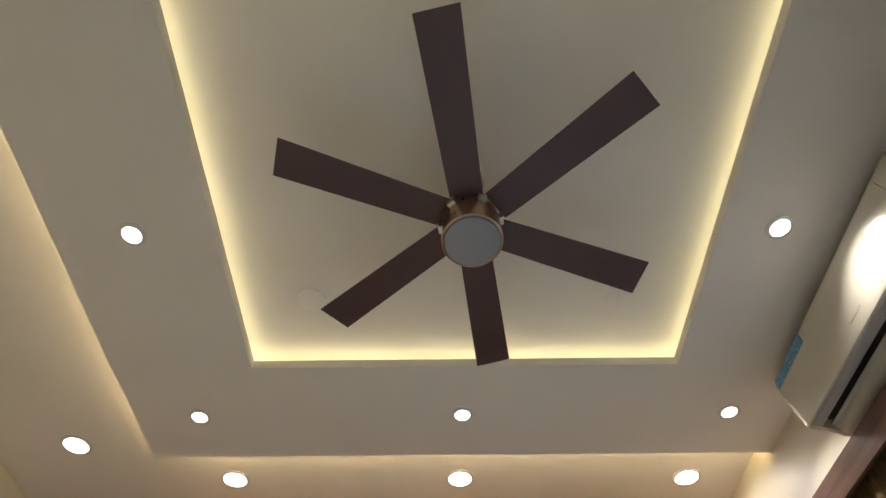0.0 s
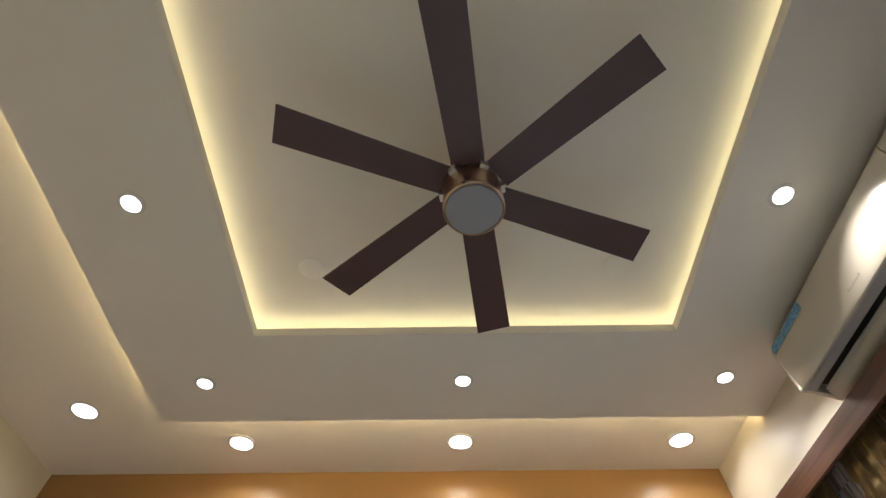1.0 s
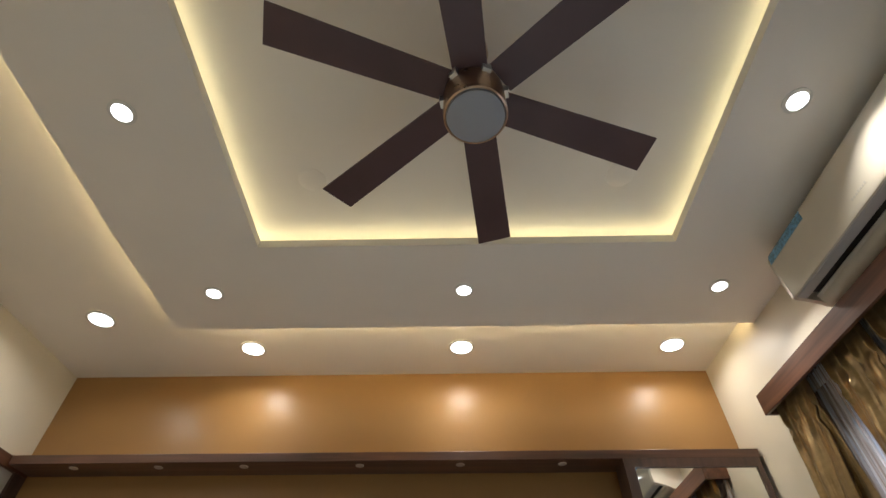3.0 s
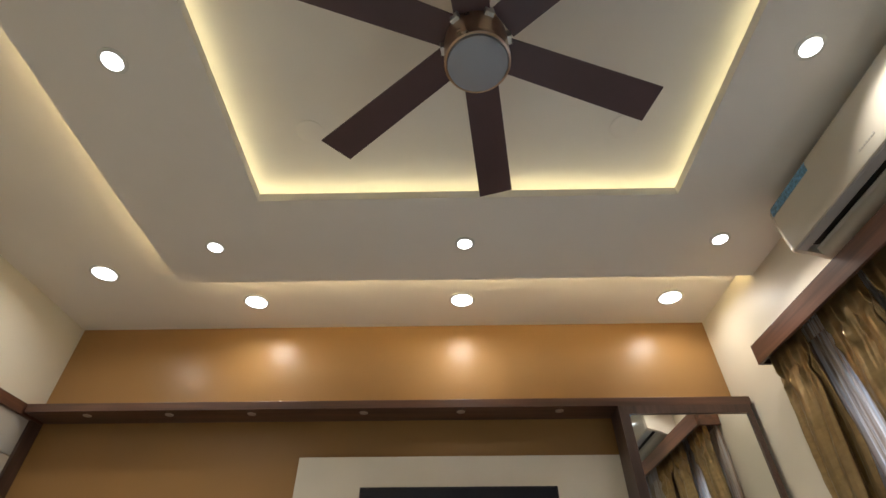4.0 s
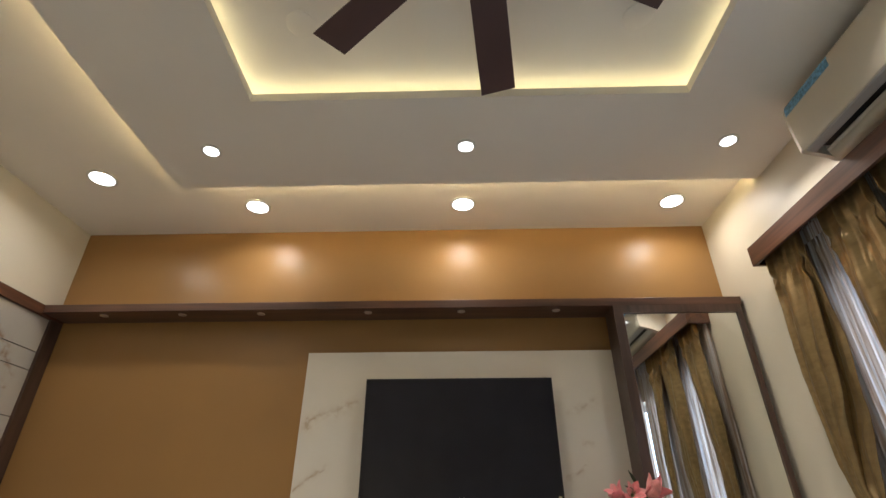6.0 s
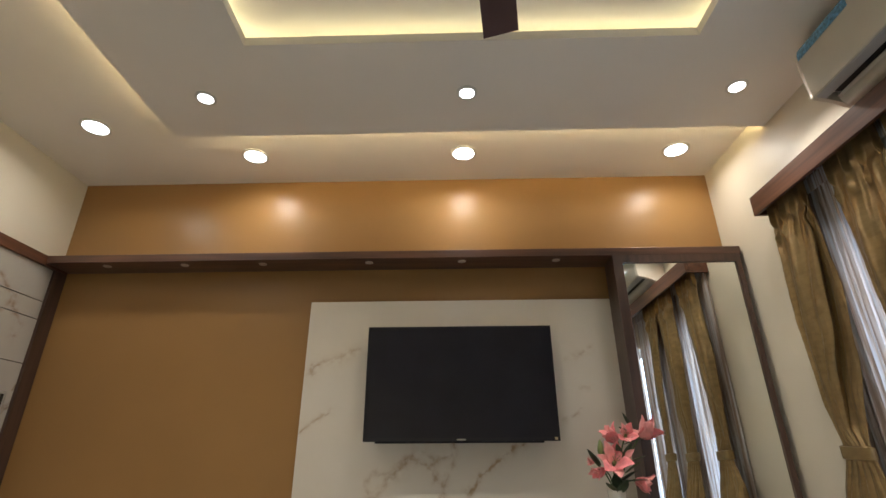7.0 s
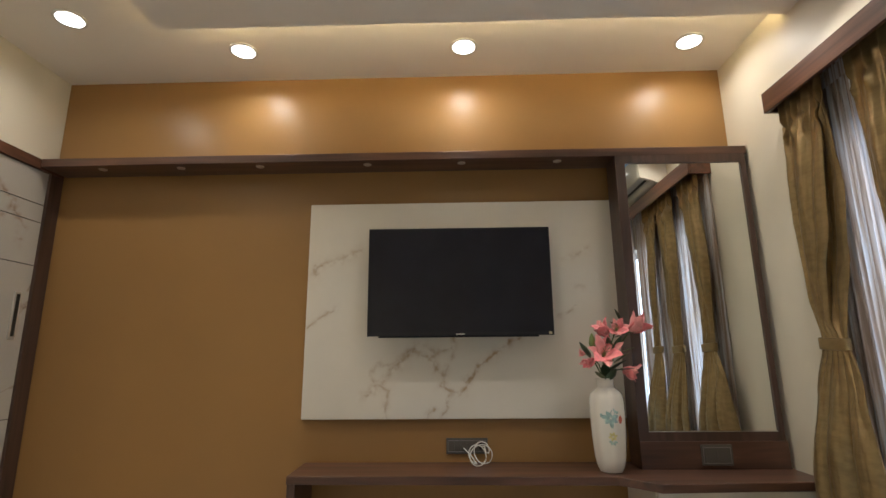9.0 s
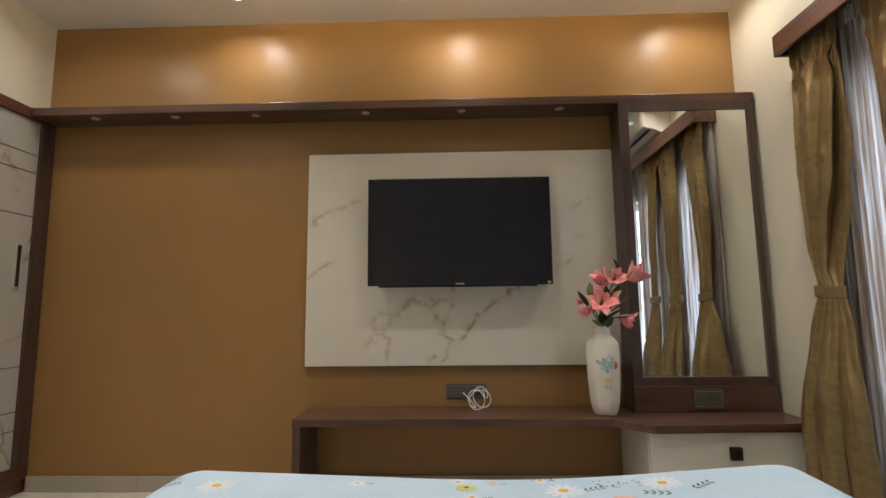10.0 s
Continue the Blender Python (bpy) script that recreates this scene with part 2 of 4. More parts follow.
PAINT_TEAL = mat("teal glaze", (0.34, 0.47, 0.43), 0.15, vary=0.3, scale=60)
PAINT_YELLOW = mat("yellow glaze", (0.66, 0.58, 0.28), 0.15, vary=0.2, scale=60)
PAINT_RED = mat("red glaze", (0.48, 0.14, 0.10), 0.15, vary=0.2, scale=60)
WINDOW_ALU = mat("window frame paint", (0.55, 0.53, 0.50), 0.4)
LAMP_WHITE = glow("downlight diffuser", (0.93, 0.97, 1.0), 7.0)
STRIP_WARM = glow("warm cove strip", (1.0, 0.92, 0.56), 5.4)
STRIP_DIM = glow("dim cove strip", (1.0, 0.80, 0.46), 19.0)
STRIP_SIDE = glow("side cove strip", (1.0, 0.78, 0.42), 11.5)
GLASS = bpy.data.materials.new("window glass")
GLASS.use_nodes = True
GLASS.node_tree.nodes["Principled BSDF"].inputs["Transmission Weight"].default_value = 1.0
GLASS.node_tree.nodes["Principled BSDF"].inputs["Roughness"].default_value = 0.0


# ---------------------------------------------------------------- building helpers
ORIGIN = {}


def thing(name, base, label, category, group="", kind=""):
    """An empty at a thing's base, which parents its parts."""
    ob = new(name)
    ob.empty_display_size = 0.05
    ob.location = base
    ORIGIN[ob] = Vector(base)
    return tagged(ob, label, category, group, kind)


def part(name, bm, material, parent=None, label="", smooth=False):
    """Links a bmesh, given in the room's coordinates, as one mesh object."""
    data = bpy.data.meshes.new(name)
    at = ORIGIN.get(parent, Vector()) if parent else Vector()
    bmesh.ops.translate(bm, verts=bm.verts, vec=-at)
    bmesh.ops.recalc_face_normals(bm, faces=bm.faces)
    bm.to_mesh(data)
    bm.free()
    for m in (material if isinstance(material, (list, tuple)) else [material]):
        data.materials.append(m)
    if smooth:
        data.shade_smooth()
        data.set_sharp_from_angle(angle=radians(40))
    ob = new(name, data)
    if parent:
        ob.parent = parent
    ORIGIN[ob] = at
    if label:
        ob["label"] = label
    return ob


def setting(name, bm, material, label, smooth=False):
    return tagged(part(name, bm, material, None, "", smooth), label, "", "", "structure")


def add_box(bm, lo, hi, bevel=0.0, segments=2):
    r = bmesh.ops.create_cube(bm, size=1)["verts"]
    for v in r:
        v.co = Vector([(a + b) / 2 + c * (b - a) for a, b, c in zip(lo, hi, v.co)])
    if bevel:
        edges = list({e for v in r for e in v.link_edges})
        bmesh.ops.bevel(bm, geom=edges, offset=bevel, segments=segments, affect="EDGES", profile=0.5)
    return bm


def box(lo, hi, bevel=0.0, segments=2):
    return add_box(bmesh.new(), lo, hi, bevel, segments)


def boxes(*pairs):
    bm = bmesh.new()
    for lo, hi in pairs:
        add_box(bm, lo, hi)
    return bm


def lathe(profile, centre, n=40, lobes=0, depth=0.0):
    """Turns (radius, height) pairs round an upright axis; closes the ends."""
    bm = bmesh.new()
    rings = []
    for r, z in profile:
        ring = []
        for k in range(n):
            a = 2 * math.pi * k / n
            q = r * (1 + depth * math.cos(lobes * a))
            ring.append(bm.verts.new((centre[0] + q * math.cos(a), centre[1] + q * math.sin(a), centre[2] + z)))
        rings.append(ring)
    for a, b in zip(rings, rings[1:]):
        for k in range(n):
            bm.faces.new((a[k], a[(k + 1) % n], b[(k + 1) % n], b[k]))
    bm.faces.new(rings[0][::-1])
    bm.faces.new(rings[-1])
    return bm


def prism(outline, z0, z1, bevel=0.0):
    """An outline of (x, y) raised from z0 to z1."""
    bm = bmesh.new()
    low = [bm.verts.new((x, y, z0)) for x, y in outline]
    f = bm.faces.new(low)
    up = bmesh.ops.extrude_face_region(bm, geom=[f])["geom"]
    bmesh.ops.translate(bm, verts=[v for v in up if isinstance(v, bmesh.types.BMVert)], vec=(0, 0, z1 - z0))
    if bevel:
        bmesh.ops.bevel(bm, geom=list(bm.edges), offset=bevel, segments=2, affect="EDGES", profile=0.5)
    return bm


def along_y(outline, y0, y1, bevel=0.0):
    """An outline of (x, z) drawn out along y."""
    bm = bmesh.new()
    f = bm.faces.new([bm.verts.new((x, y0, z)) for x, z in outline])
    up = bmesh.ops.extrude_face_region(bm, geom=[f])["geom"]
    bmesh.ops.translate(bm, verts=[v for v in up if isinstance(v, bmesh.types.BMVert)], vec=(0, y1 - y0, 0))
    if bevel:
        bmesh.ops.bevel(bm, geom=list(bm.edges), offset=bevel, segments=2, affect="EDGES", profile=0.5)
    return bm


def add_tube(bm, points, radius, n=8):
    """A round tube along points."""
    points = [Vector(p) for p in points]
    rings = []
    for k, p in enumerate(points):
        d = (points[min(k + 1, len(points) - 1)] - points[max(k - 1, 0)]).normalized()
        s = d.cross(Vector((0.31, 0.17, 0.93))).normalized()
        u = d.cross(s)
        r = radius(k / (len(points) - 1)) if callable(radius) else radius
        rings.append([bm.verts.new(p + r * (math.cos(2 * math.pi * i / n) * s + math.sin(2 * math.pi * i / n) * u)) for i in range(n)])
    for a, b in zip(rings, rings[1:]):
        for i in range(n):
            bm.faces.new((a[i], a[(i + 1) % n], b[(i + 1) % n], b[i]))
    bm.faces.new(rings[0])
    bm.faces.new(rings[-1][::-1])
    return bm


def plate_with_hole(x0, x1, y0, y1, hx0, hx1, hy0, hy1, z0, z1):
    """A flat slab with a rectangular hole, in one piece."""
    bm = bmesh.new()
    outer, inner = [(x0, y0), (x1, y0), (x1, y1), (x0, y1)], [(hx0, hy0), (hx1, hy0), (hx1, hy1), (hx0, hy1)]
    v = {(r, z): [bm.verts.new((x, y, h)) for x, y in loop] for r, loop in ((0, outer), (1, inner)) for z, h in ((0, z0), (1, z1))}
    for k in range(4):
        j = (k + 1) % 4
        for z in (0, 1):
            bm.faces.new((v[0, z][k], v[0, z][j], v[1, z][j], v[1, z][k]))
        for r in (0, 1):
            bm.faces.new((v[r, 0][k], v[r, 0][j], v[r, 1][j], v[r, 1][k]))
    return bm


# ---------------------------------------------------------------- the room
T0X, T1X, T0Y, T1Y = -0.860, 0.962, -2.79, -1.203       # opening of the tray
SOF_W, SOF_N, SOF_S = -1.46, -0.606, -3.40              # free edges of the soffit

floor = setting("floor", box((ROOM_W - 0.6, ROOM_S - 0.2, -0.10), (ROOM_E + 0.2, 0.2, -0.006)), GROUT, "cream tiled bedroom floor")
setting("wall_north", box((ROOM_W - 0.6, 0.0, -0.1), (ROOM_E + 0.2, 0.16, 2.8)), OCHRE, "ochre painted wall behind the television")
setting("wall_south", box((ROOM_W - 0.6, ROOM_S - 0.16, -0.1), (ROOM_E + 0.2, ROOM_S, 2.8)), CREAM, "plain cream painted wall")
WY0, WY1, WZ0, WZ1 = -2.42, -0.785, 0.25, 1.84
# The 0.058 deep sheet across the opening is unseen, added to block daylight there.
setting("wall_east", boxes(((ROOM_E, ROOM_S, -0.1), (ROOM_E + 0.18, WY0, 2.8)), ((ROOM_E, WY1, -0.1), (ROOM_E + 0.18, 0.0, 2.8)),
                           ((ROOM_E, -1.47, WZ0), (ROOM_E + 0.058, -1.05, WZ1)), ((ROOM_E, WY0, WZ1), (ROOM_E + 0.18, WY1, 2.8)), ((ROOM_E, WY0, -0.1), (ROOM_E + 0.18, WY1, WZ0))), CREAM, "cream painted wall with a curtained window")
WARD_END = -1.75
setting("wall_west", boxes(((ROOM_W - 0.6, ROOM_S, 2.052), (ROOM_W, 0.0, 2.8)), ((ROOM_W - 0.6, ROOM_S, -0.1), (ROOM_W, WARD_END, 2.052)),
                           ((ROOM_W - 0.6, WARD_END, -0.1), (ROOM_W - 0.54, 0.0, 2.052))), CREAM, "cream painted wall above a built-in wardrobe")
setting("ceiling", plate_with_hole(ROOM_W, ROOM_E, ROOM_S, 0.0, T0X - 0.16, T1X + 0.16, T0Y - 0.16, T1Y + 0.16, Z_RING, Z_RING + 0.015), CEIL, "white painted upper ceiling round the dropped panel")
setting("ceiling_tray", box((T0X - 0.2, T0Y - 0.2, Z_TRAY), (T1X + 0.2, T1Y + 0.2, Z_TRAY + 0.03)), CEIL, "white painted recessed tray ceiling above the fan")
bm = bmesh.new()
rings = []
for e, z, is_outer in ((0, 0, 1), (0, 0.018, 1), (0.06, 0.018, 0), (0.06, 0.042, 0), (0, 0.042, 0), (0, 0, 0)):
    x0, x1, y0, y1 = (SOF_W, ROOM_E, SOF_S, SOF_N) if is_outer else (T0X - e, T1X + e, T0Y - e, T1Y + e)
    rings.append([bm.verts.new((x, y, Z_SOFFIT + z)) for x, y in ((x0, y0), (x1, y0), (x1, y1), (x0, y1), (x0, min(y1, -1.2)))])
for r0, r1 in zip(rings, rings[1:] + rings[:1]):
    for k in range(5):
        bm.faces.new((r0[k], r0[(k + 1) % 5], r1[(k + 1) % 5], r1[k]))
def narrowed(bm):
    """Slants the dropped panel's sides inwards to the south, fitted to its edges in the camera's view."""
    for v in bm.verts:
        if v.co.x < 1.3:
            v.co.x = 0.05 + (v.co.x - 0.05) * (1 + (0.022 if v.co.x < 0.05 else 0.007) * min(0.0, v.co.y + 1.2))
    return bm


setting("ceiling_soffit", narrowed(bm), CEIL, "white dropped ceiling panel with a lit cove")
# unseen slab, added to keep the sky's light out of the ceiling
setting("roof_slab", box((ROOM_W - 0.7, ROOM_S - 0.3, 2.8), (ROOM_E + 0.3, 0.3, 2.9)), CEIL, "plain slab over the ceiling")

# cove strips on top of the soffit
STZ = Z_SOFFIT + 0.043
cove = thing("cove_light", (0.05, -2.0, STZ), "warm white strip light hidden in the ceiling tray cove", "strip light")
for lo, hi in (((T0X - 0.050, T0Y - 0.07, STZ), (T0X - 0.038, T1Y + 0.07, STZ + 0.008)), ((T1X + 0.038, T0Y - 0.07, STZ), (T1X + 0.050, T1Y + 0.07, STZ + 0.008)),
               ((T0X - 0.03, T1Y + 0.034, STZ), (T1X + 0.03, T1Y + 0.046, STZ + 0.008)), ((T0X - 0.03, T0Y - 0.050, STZ), (T1X + 0.03, T0Y - 0.038, STZ + 0.008))):
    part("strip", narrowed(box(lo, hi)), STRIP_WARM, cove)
edge_cove = thing("cove_light", (SOF_W, -2.0, STZ), "dim warm strip light on the outer edge of the dropped ceiling", "strip light")
bm = boxes(((SOF_W + 0.070, SOF_S + 0.1, STZ - 0.024), (SOF_W + 0.074, -1.2, STZ + 0.010)), ((SOF_W + 0.070, -1.2, STZ - 0.024), (SOF_W + 0.074, SOF_N - 0.08, STZ + 0.010)))
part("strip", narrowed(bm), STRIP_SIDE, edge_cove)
part("strip", box((SOF_W + 0.09, SOF_N - 0.074, STZ - 0.024), (ROOM_E - 0.02, SOF_N - 0.070, STZ + 0.010)), STRIP_DIM, edge_cove)


# downlights
def downlight(at, r):
    d = thing("downlight", at, "round recessed white downlight, switched on", "downlight", "ceiling downlights")
    part("rim", lathe([(r, 0), (r + 0.012, 0), (r + 0.013, -0.004), (r + 0.004, -0.007), (r, -0.006)], at, 36), WHITE_PLASTIC, d, smooth=True)
    part("diffuser", lathe([(0.002, -0.004), (r * 0.99, -0.004), (r * 0.97, -0.0065), (0.002, -0.0075)], at, 36), LAMP_WHITE, d, "glowing white diffuser", True)
    return d


first = {}
for lx, ly, lz, lr in DOWNLIGHTS:
    if lr not in first:
        first[lr] = downlight((lx, ly, lz), lr)
    else:
        copy_thing(first[lr], pose(lx, ly, lz))

# filled-in light holes in the tray
for cx in (-0.581, 0.680):
    d = thing("ceiling_patch", (cx, -1.489, Z_TRAY), "faint round plastered patch in the tray ceiling", "ceiling patch", "ceiling patches")
    part("patch", lathe([(0.056, 0.001), (0.056, -0.0025), (0.050, -0.0045), (0.004, -0.0030)], (cx, -1.489, Z_TRAY), 36), CEIL, d, smooth=True)


# ---------------------------------------------------------------- ceiling fan
FX, FY, FZ = 0.056, -2.008, 2.325
fan = thing("ceiling_fan", (FX, FY, Z_TRAY), "six-bladed dark brown ceiling fan with bronze hub, at rest", "ceiling fan")
part("canopy", lathe([(0.006, 0), (0.062, 0), (0.060, -0.03), (0.03, -0.055), (0.006, -0.055)], (FX, FY, Z_TRAY), 36), BRONZE, fan, smooth=True)
part("rod", lathe([(0.011, 0), (0.011, -0.24)], (FX, FY, Z_TRAY - 0.04), 16), BRONZE, fan, smooth=True)
part("motor_housing", lathe([(0.02, 0.075), (0.055, 0.07), (0.080, 0.05), (0.086, 0.02), (0.087, -0.020), (0.089, -0.022), (0.089, -0.098), (0.087, -0.104), (0.084, -0.108), (0.07, -0.108)], (FX, FY, FZ), 48), BRONZE, fan, "antique bronze motor housing", True)
lamp = part("lamp_bowl", lathe([(0.080, -0.100), (0.083, -0.120), (0.080, -0.130), (0.058, -0.135), (0.003, -0.137)], (FX, FY, FZ), 48), FROST, fan, "unlit frosted lamp", True)
part("lamp_ring", lathe([(0.082, -0.104), (0.090, -0.106), (0.0895, -0.122), (0.0845, -0.125), (0.082, -0.122)], (FX, FY, FZ), 48), BRONZE, fan, smooth=True)
for k in range(6):
    a = radians(21.0 + 60 * k)
    turn, slide, longer = {0: (-0.9, 0.012, 0.006), 5: (-2.4, 0.011, 0.008)}.get(k, (0, 0, 0))    # two blades turned, slid and lengthened to fit the camera's view
    m = pose(FX, FY, FZ, 0, 0, math.degrees(a)) @ pose(longer, slide, 0.0, -5, 0, 0) @ pose(0, 0, 0, 0, 0, turn)
    bm = prism([(0.080, -0.050), (0.597, -0.061), (0.603, 0.061), (0.080, 0.050)], -0.003, 0.003, 0.0012)
    bmesh.ops.transform(bm, matrix=m, verts=bm.verts)
    part("blade", bm, BLADE, fan)
    bm = add_box(bmesh.new(), (0.086, -0.013, -0.030), (0.100, 0.013, 0.004), 0.002)
    bmesh.ops.transform(bm, matrix=pose(FX, FY, FZ, 0, 0, math.degrees(a) + 30), verts=bm.verts)
    part("blade_clip", bm, SILVER, fan, "silver blade clip")


# ---------------------------------------------------------------- TV wall
# overhead board with its puck lights
BY, BZ0, BZ1 = -0.180, 2.000, 2.046
ledge = thing("overhead_board", (-0.4, 0, BZ0), "dark walnut board along the wall with small spotlights", "wall shelf")
part("board", box((-2.306, BY, BZ0), (1.541, -0.001, BZ1), 0.003), WALNUT_X, ledge)
PUCKS = (-1.996, -1.550, -1.103, -0.500, 0.021, 0.547)
puck = None
for px in PUCKS:
    if puck is None:
        puck = thing("puck_light", (px, -0.122, BZ0), "small round silver spotlight under the board, switched off", "spotlight", "spotlights under the board")
        part("ring", lathe([(0.014, 0), (0.022, 0), (0.022, -0.002), (0.019, -0.004), (0.014, -0.003)], (px, -0.122, BZ0), 28), SATIN, puck, smooth=True)
        part("lens", lathe([(0.002, -0.0005), (0.0138, -0.0005), (0.0138, -0.0015), (0.002, -0.002)], (px, -0.122, BZ0), 28), WHITE_PLASTIC, puck, smooth=True)
    else:
        copy_thing(puck, pose(px, -0.122, BZ0))

# marble-look panel
panel = thing("tv_panel", (0.02, 0, 0.641), "white marble-look wall panel with brown veins", "wall panel")
part("board", box((-0.831, -0.030, 0.641), (0.857, -0.001, 1.800), 0.0015), MARBLE, panel)

# the printed veins: soft smudges with a fine dark thread, on the panel's face
VEINS = (([(-0.504, 0.761), (-0.426, 0.802), (-0.390, 0.858), (-0.340, 0.900), (-0.304, 0.943), (-0.247, 0.992)], 0.017, 0.9),
         ([(-0.433, 0.802), (-0.383, 0.781), (-0.394, 0.711), (-0.390, 0.645)], 0.011, 0.7), ([(-0.426, 0.802), (-0.476, 0.866), (-0.448, 0.923), (-0.355, 0.908)], 0.011, 0.5),
         ([(-0.326, 0.929), (-0.276, 0.985), (-0.218, 0.970), (-0.154, 0.941), (-0.104, 0.983), (-0.053, 1.004), (-0.031, 1.046)], 0.016, 0.8),
         ([(-0.276, 0.964), (-0.240, 1.020), (-0.182, 1.020), (-0.125, 0.969)], 0.014, 0.55), ([(-0.154, 0.941), (-0.126, 0.891), (-0.084, 0.848), (-0.091, 0.792), (-0.042, 0.771), (0.008, 0.764)], 0.012, 1.0),
         ([(0.008, 0.764), (0.037, 0.833), (0.088, 0.896), (0.160, 0.952), (0.232, 1.001), (0.319, 1.057)], 0.010, 1.3), ([(-0.056, 0.757), (-0.071, 0.695), (-0.107, 0.645)], 0.010, 0.8),
         ([(-0.150, 0.690), (-0.165, 0.645)], 0.009, 1.2), ([(-0.084, 0.848), (-0.069, 0.912), (-0.126, 0.919)], 0.012, 0.5), ([(-0.047, 0.947), (-0.024, 1.018)], 0.011, 0.6),
         ([(-0.825, 1.115), (-0.777, 1.149), (-0.720, 1.185), (-0.669, 1.213)], 0.009, 0.75), ([(0.529, 1.154), (0.580, 1.190), (0.624, 1.218)], 0.009, 0.6), ([(0.577, 1.467), (0.642, 1.488), (0.709, 1.524)], 0.011, 0.55),
         ([(-0.800, 1.420), (-0.761, 1.450), (-0.700, 1.470), (-0.636, 1.486), (-0.548, 1.530)], 0.014, 0.8), ([(-0.795, 1.405), (-0.785, 1.435), (-0.755, 1.450)], 0.014, 1.1), ([(0.62, 1.31), (0.67, 1.318)], 0.009, 0.4))


def veined_face(x0, x1, z0, z1, y, veins, material, step=0.004):
    """A fine sheet that carries, point by point, how strongly the print's smudge and its dark thread show."""
    nx_, nz_ = int((x1 - x0) / step), int((z1 - z0) / step)
    gx, gz = np.meshgrid(np.linspace(x0, x1, nx_ + 1), np.linspace(z0, z1, nz_ + 1))
    wob = lambda f, p: np.sin(f * gx + 1.3 * np.sin(0.7 * f * gz + p)) * np.sin(f * 0.9 * gz + 1.1 * np.sin(0.8 * f * gx + 2 * p))
    wx = gx + 0.009 * wob(38, 0.4) + 0.005 * wob(95, 1.9) + 0.0025 * wob(230, 3.1)
    wz = gz + 0.009 * wob(41, 2.2) + 0.005 * wob(88, 0.8) + 0.0025 * wob(210, 5.1)
    soft, thread = np.zeros_like(gx), np.zeros_like(gx)
    for points, width, weight in veins:
        for (ax, az), (bx, bz) in zip(points, points[1:]):
            dx, dz = bx - ax, bz - az
            k = np.clip(((wx - ax) * dx + (wz - az) * dz) / (dx * dx + dz * dz), 0, 1)
            d = np.hypot(wx - ax - k * dx, wz - az - k * dz)
            soft = np.maximum(soft, weight * (0.75 * np.exp(-(d / width) ** 2) + 0.25 * np.exp(-(d / (2.6 * width)) ** 2)))
            thread = np.maximum(thread, weight * np.exp(-(d / 0.0035) ** 2))
    verts = np.stack([gx, np.full_like(gx, y), gz], -1).reshape(-1, 3)
    k = (np.arange(nz_)[:, None] * (nx_ + 1) + np.arange(nx_)[None, :]).reshape(-1)
    data = bpy.data.meshes.new("printed_face")
    data.from_pydata(verts.tolist(), [], np.stack([k, k + 1, k + nx_ + 2, k + nx_ + 1], -1).tolist())
    for name, field in (("smudge", soft), ("thread", thread)):
        data.attributes.new(name, "FLOAT", "POINT").data.foreach_set("value", field.reshape(-1).astype(np.float32))
    data.materials.append(material)
    return new("printed_face", data)


printed = veined_face(-0.8295, 0.8555, 0.6425, 1.7985, -0.0304, VEINS, VEINED)
printed.parent, printed.location = panel, -ORIGIN[panel]

# television
tv = thing("television", (0, -0.03, 1.06), "black flat-screen television, switched off, mounted on the panel", "television")
TF = -0.150
part("back_cover", box((-0.43, TF + 0.030, 1.09), (0.43, TF + 0.048, 1.57), 0.008), BLACK_PLASTIC, tv)
part("frame", boxes(((-0.476, TF, 1.611), (0.475, TF + 0.034, 1.621)), ((-0.476, TF, 1.058), (0.475, TF + 0.034, 1.074)),
                    ((-0.476, TF, 1.074), (-0.468, TF + 0.034, 1.611)), ((0.467, TF, 1.074), (0.475, TF + 0.034, 1.611))), BLACK_PLASTIC, tv)
bm = bmesh.new()
cols = []
for k in range(61):
    x = -0.468 + 0.935 * k / 60
    e = max(0.0, 0.055 - min(x + 0.468, 0.467 - x))
    y = TF + 0.0015 + 1.25 * e * e
    cols.append([bm.verts.new((x, y, 1.074)), bm.verts.new((x, y, 1.611)), bm.verts.new((x, TF + 0.032, 1.611)), bm.verts.new((x, TF + 0.032, 1.074))])
for a, b in zip(cols, cols[1:]):
    for k in range(4):
        bm.faces.new((a[k], b[k], b[(k + 1) % 4], a[(k + 1) % 4]))
bm.faces.new(cols[0])
bm.faces.new(cols[-1][::-1])
part("screen", bm, BLACK_GLOSS, tv, "glossy black screen", True)
part("wall_bracket", box((-0.15, TF + 0.048, 1.22), (0.15, -0.0305, 1.50)), BLACK_PLASTIC, tv)
part("badge", box((-0.022, TF - 0.0015, 1.062), (0.022, TF + 0.001, 1.069)), SILVER, tv)
part("lower_lip", box((-0.42, TF + 0.010, 1.050), (0.40, TF + 0.030, 1.058), 0.003), BLACK_PLASTIC, tv)
part("sensor", box((-0.02, TF + 0.006, 1.0415), (0.02, TF + 0.022, 1.0445)), SILVER, tv)
part("sticker", box((0.449, TF - 0.0015, 1.063), (0.464, TF + 0.001, 1.075)), mat("pale sticker", (0.5, 0.42, 0.25), 0.5), tv)

# low desk board
DZ = 0.428
desk = thing("desk", (0.35, -0.2, 0), "low walnut wall desk with an upright end panel", "desk")
part("tabletop", prism([(-0.808, -0.002), (-0.804, -0.298), (0.690, -0.320), (0.830, -0.452), (1.551, -0.412), (1.551, -0.002)], DZ - 0.036, DZ, 0.003), WALNUT_X, desk)
part("leg", box((-0.802, -0.290, 0.0), (-0.764, -0.004, DZ - 0.037), 0.002), WALNUT_Z, desk)
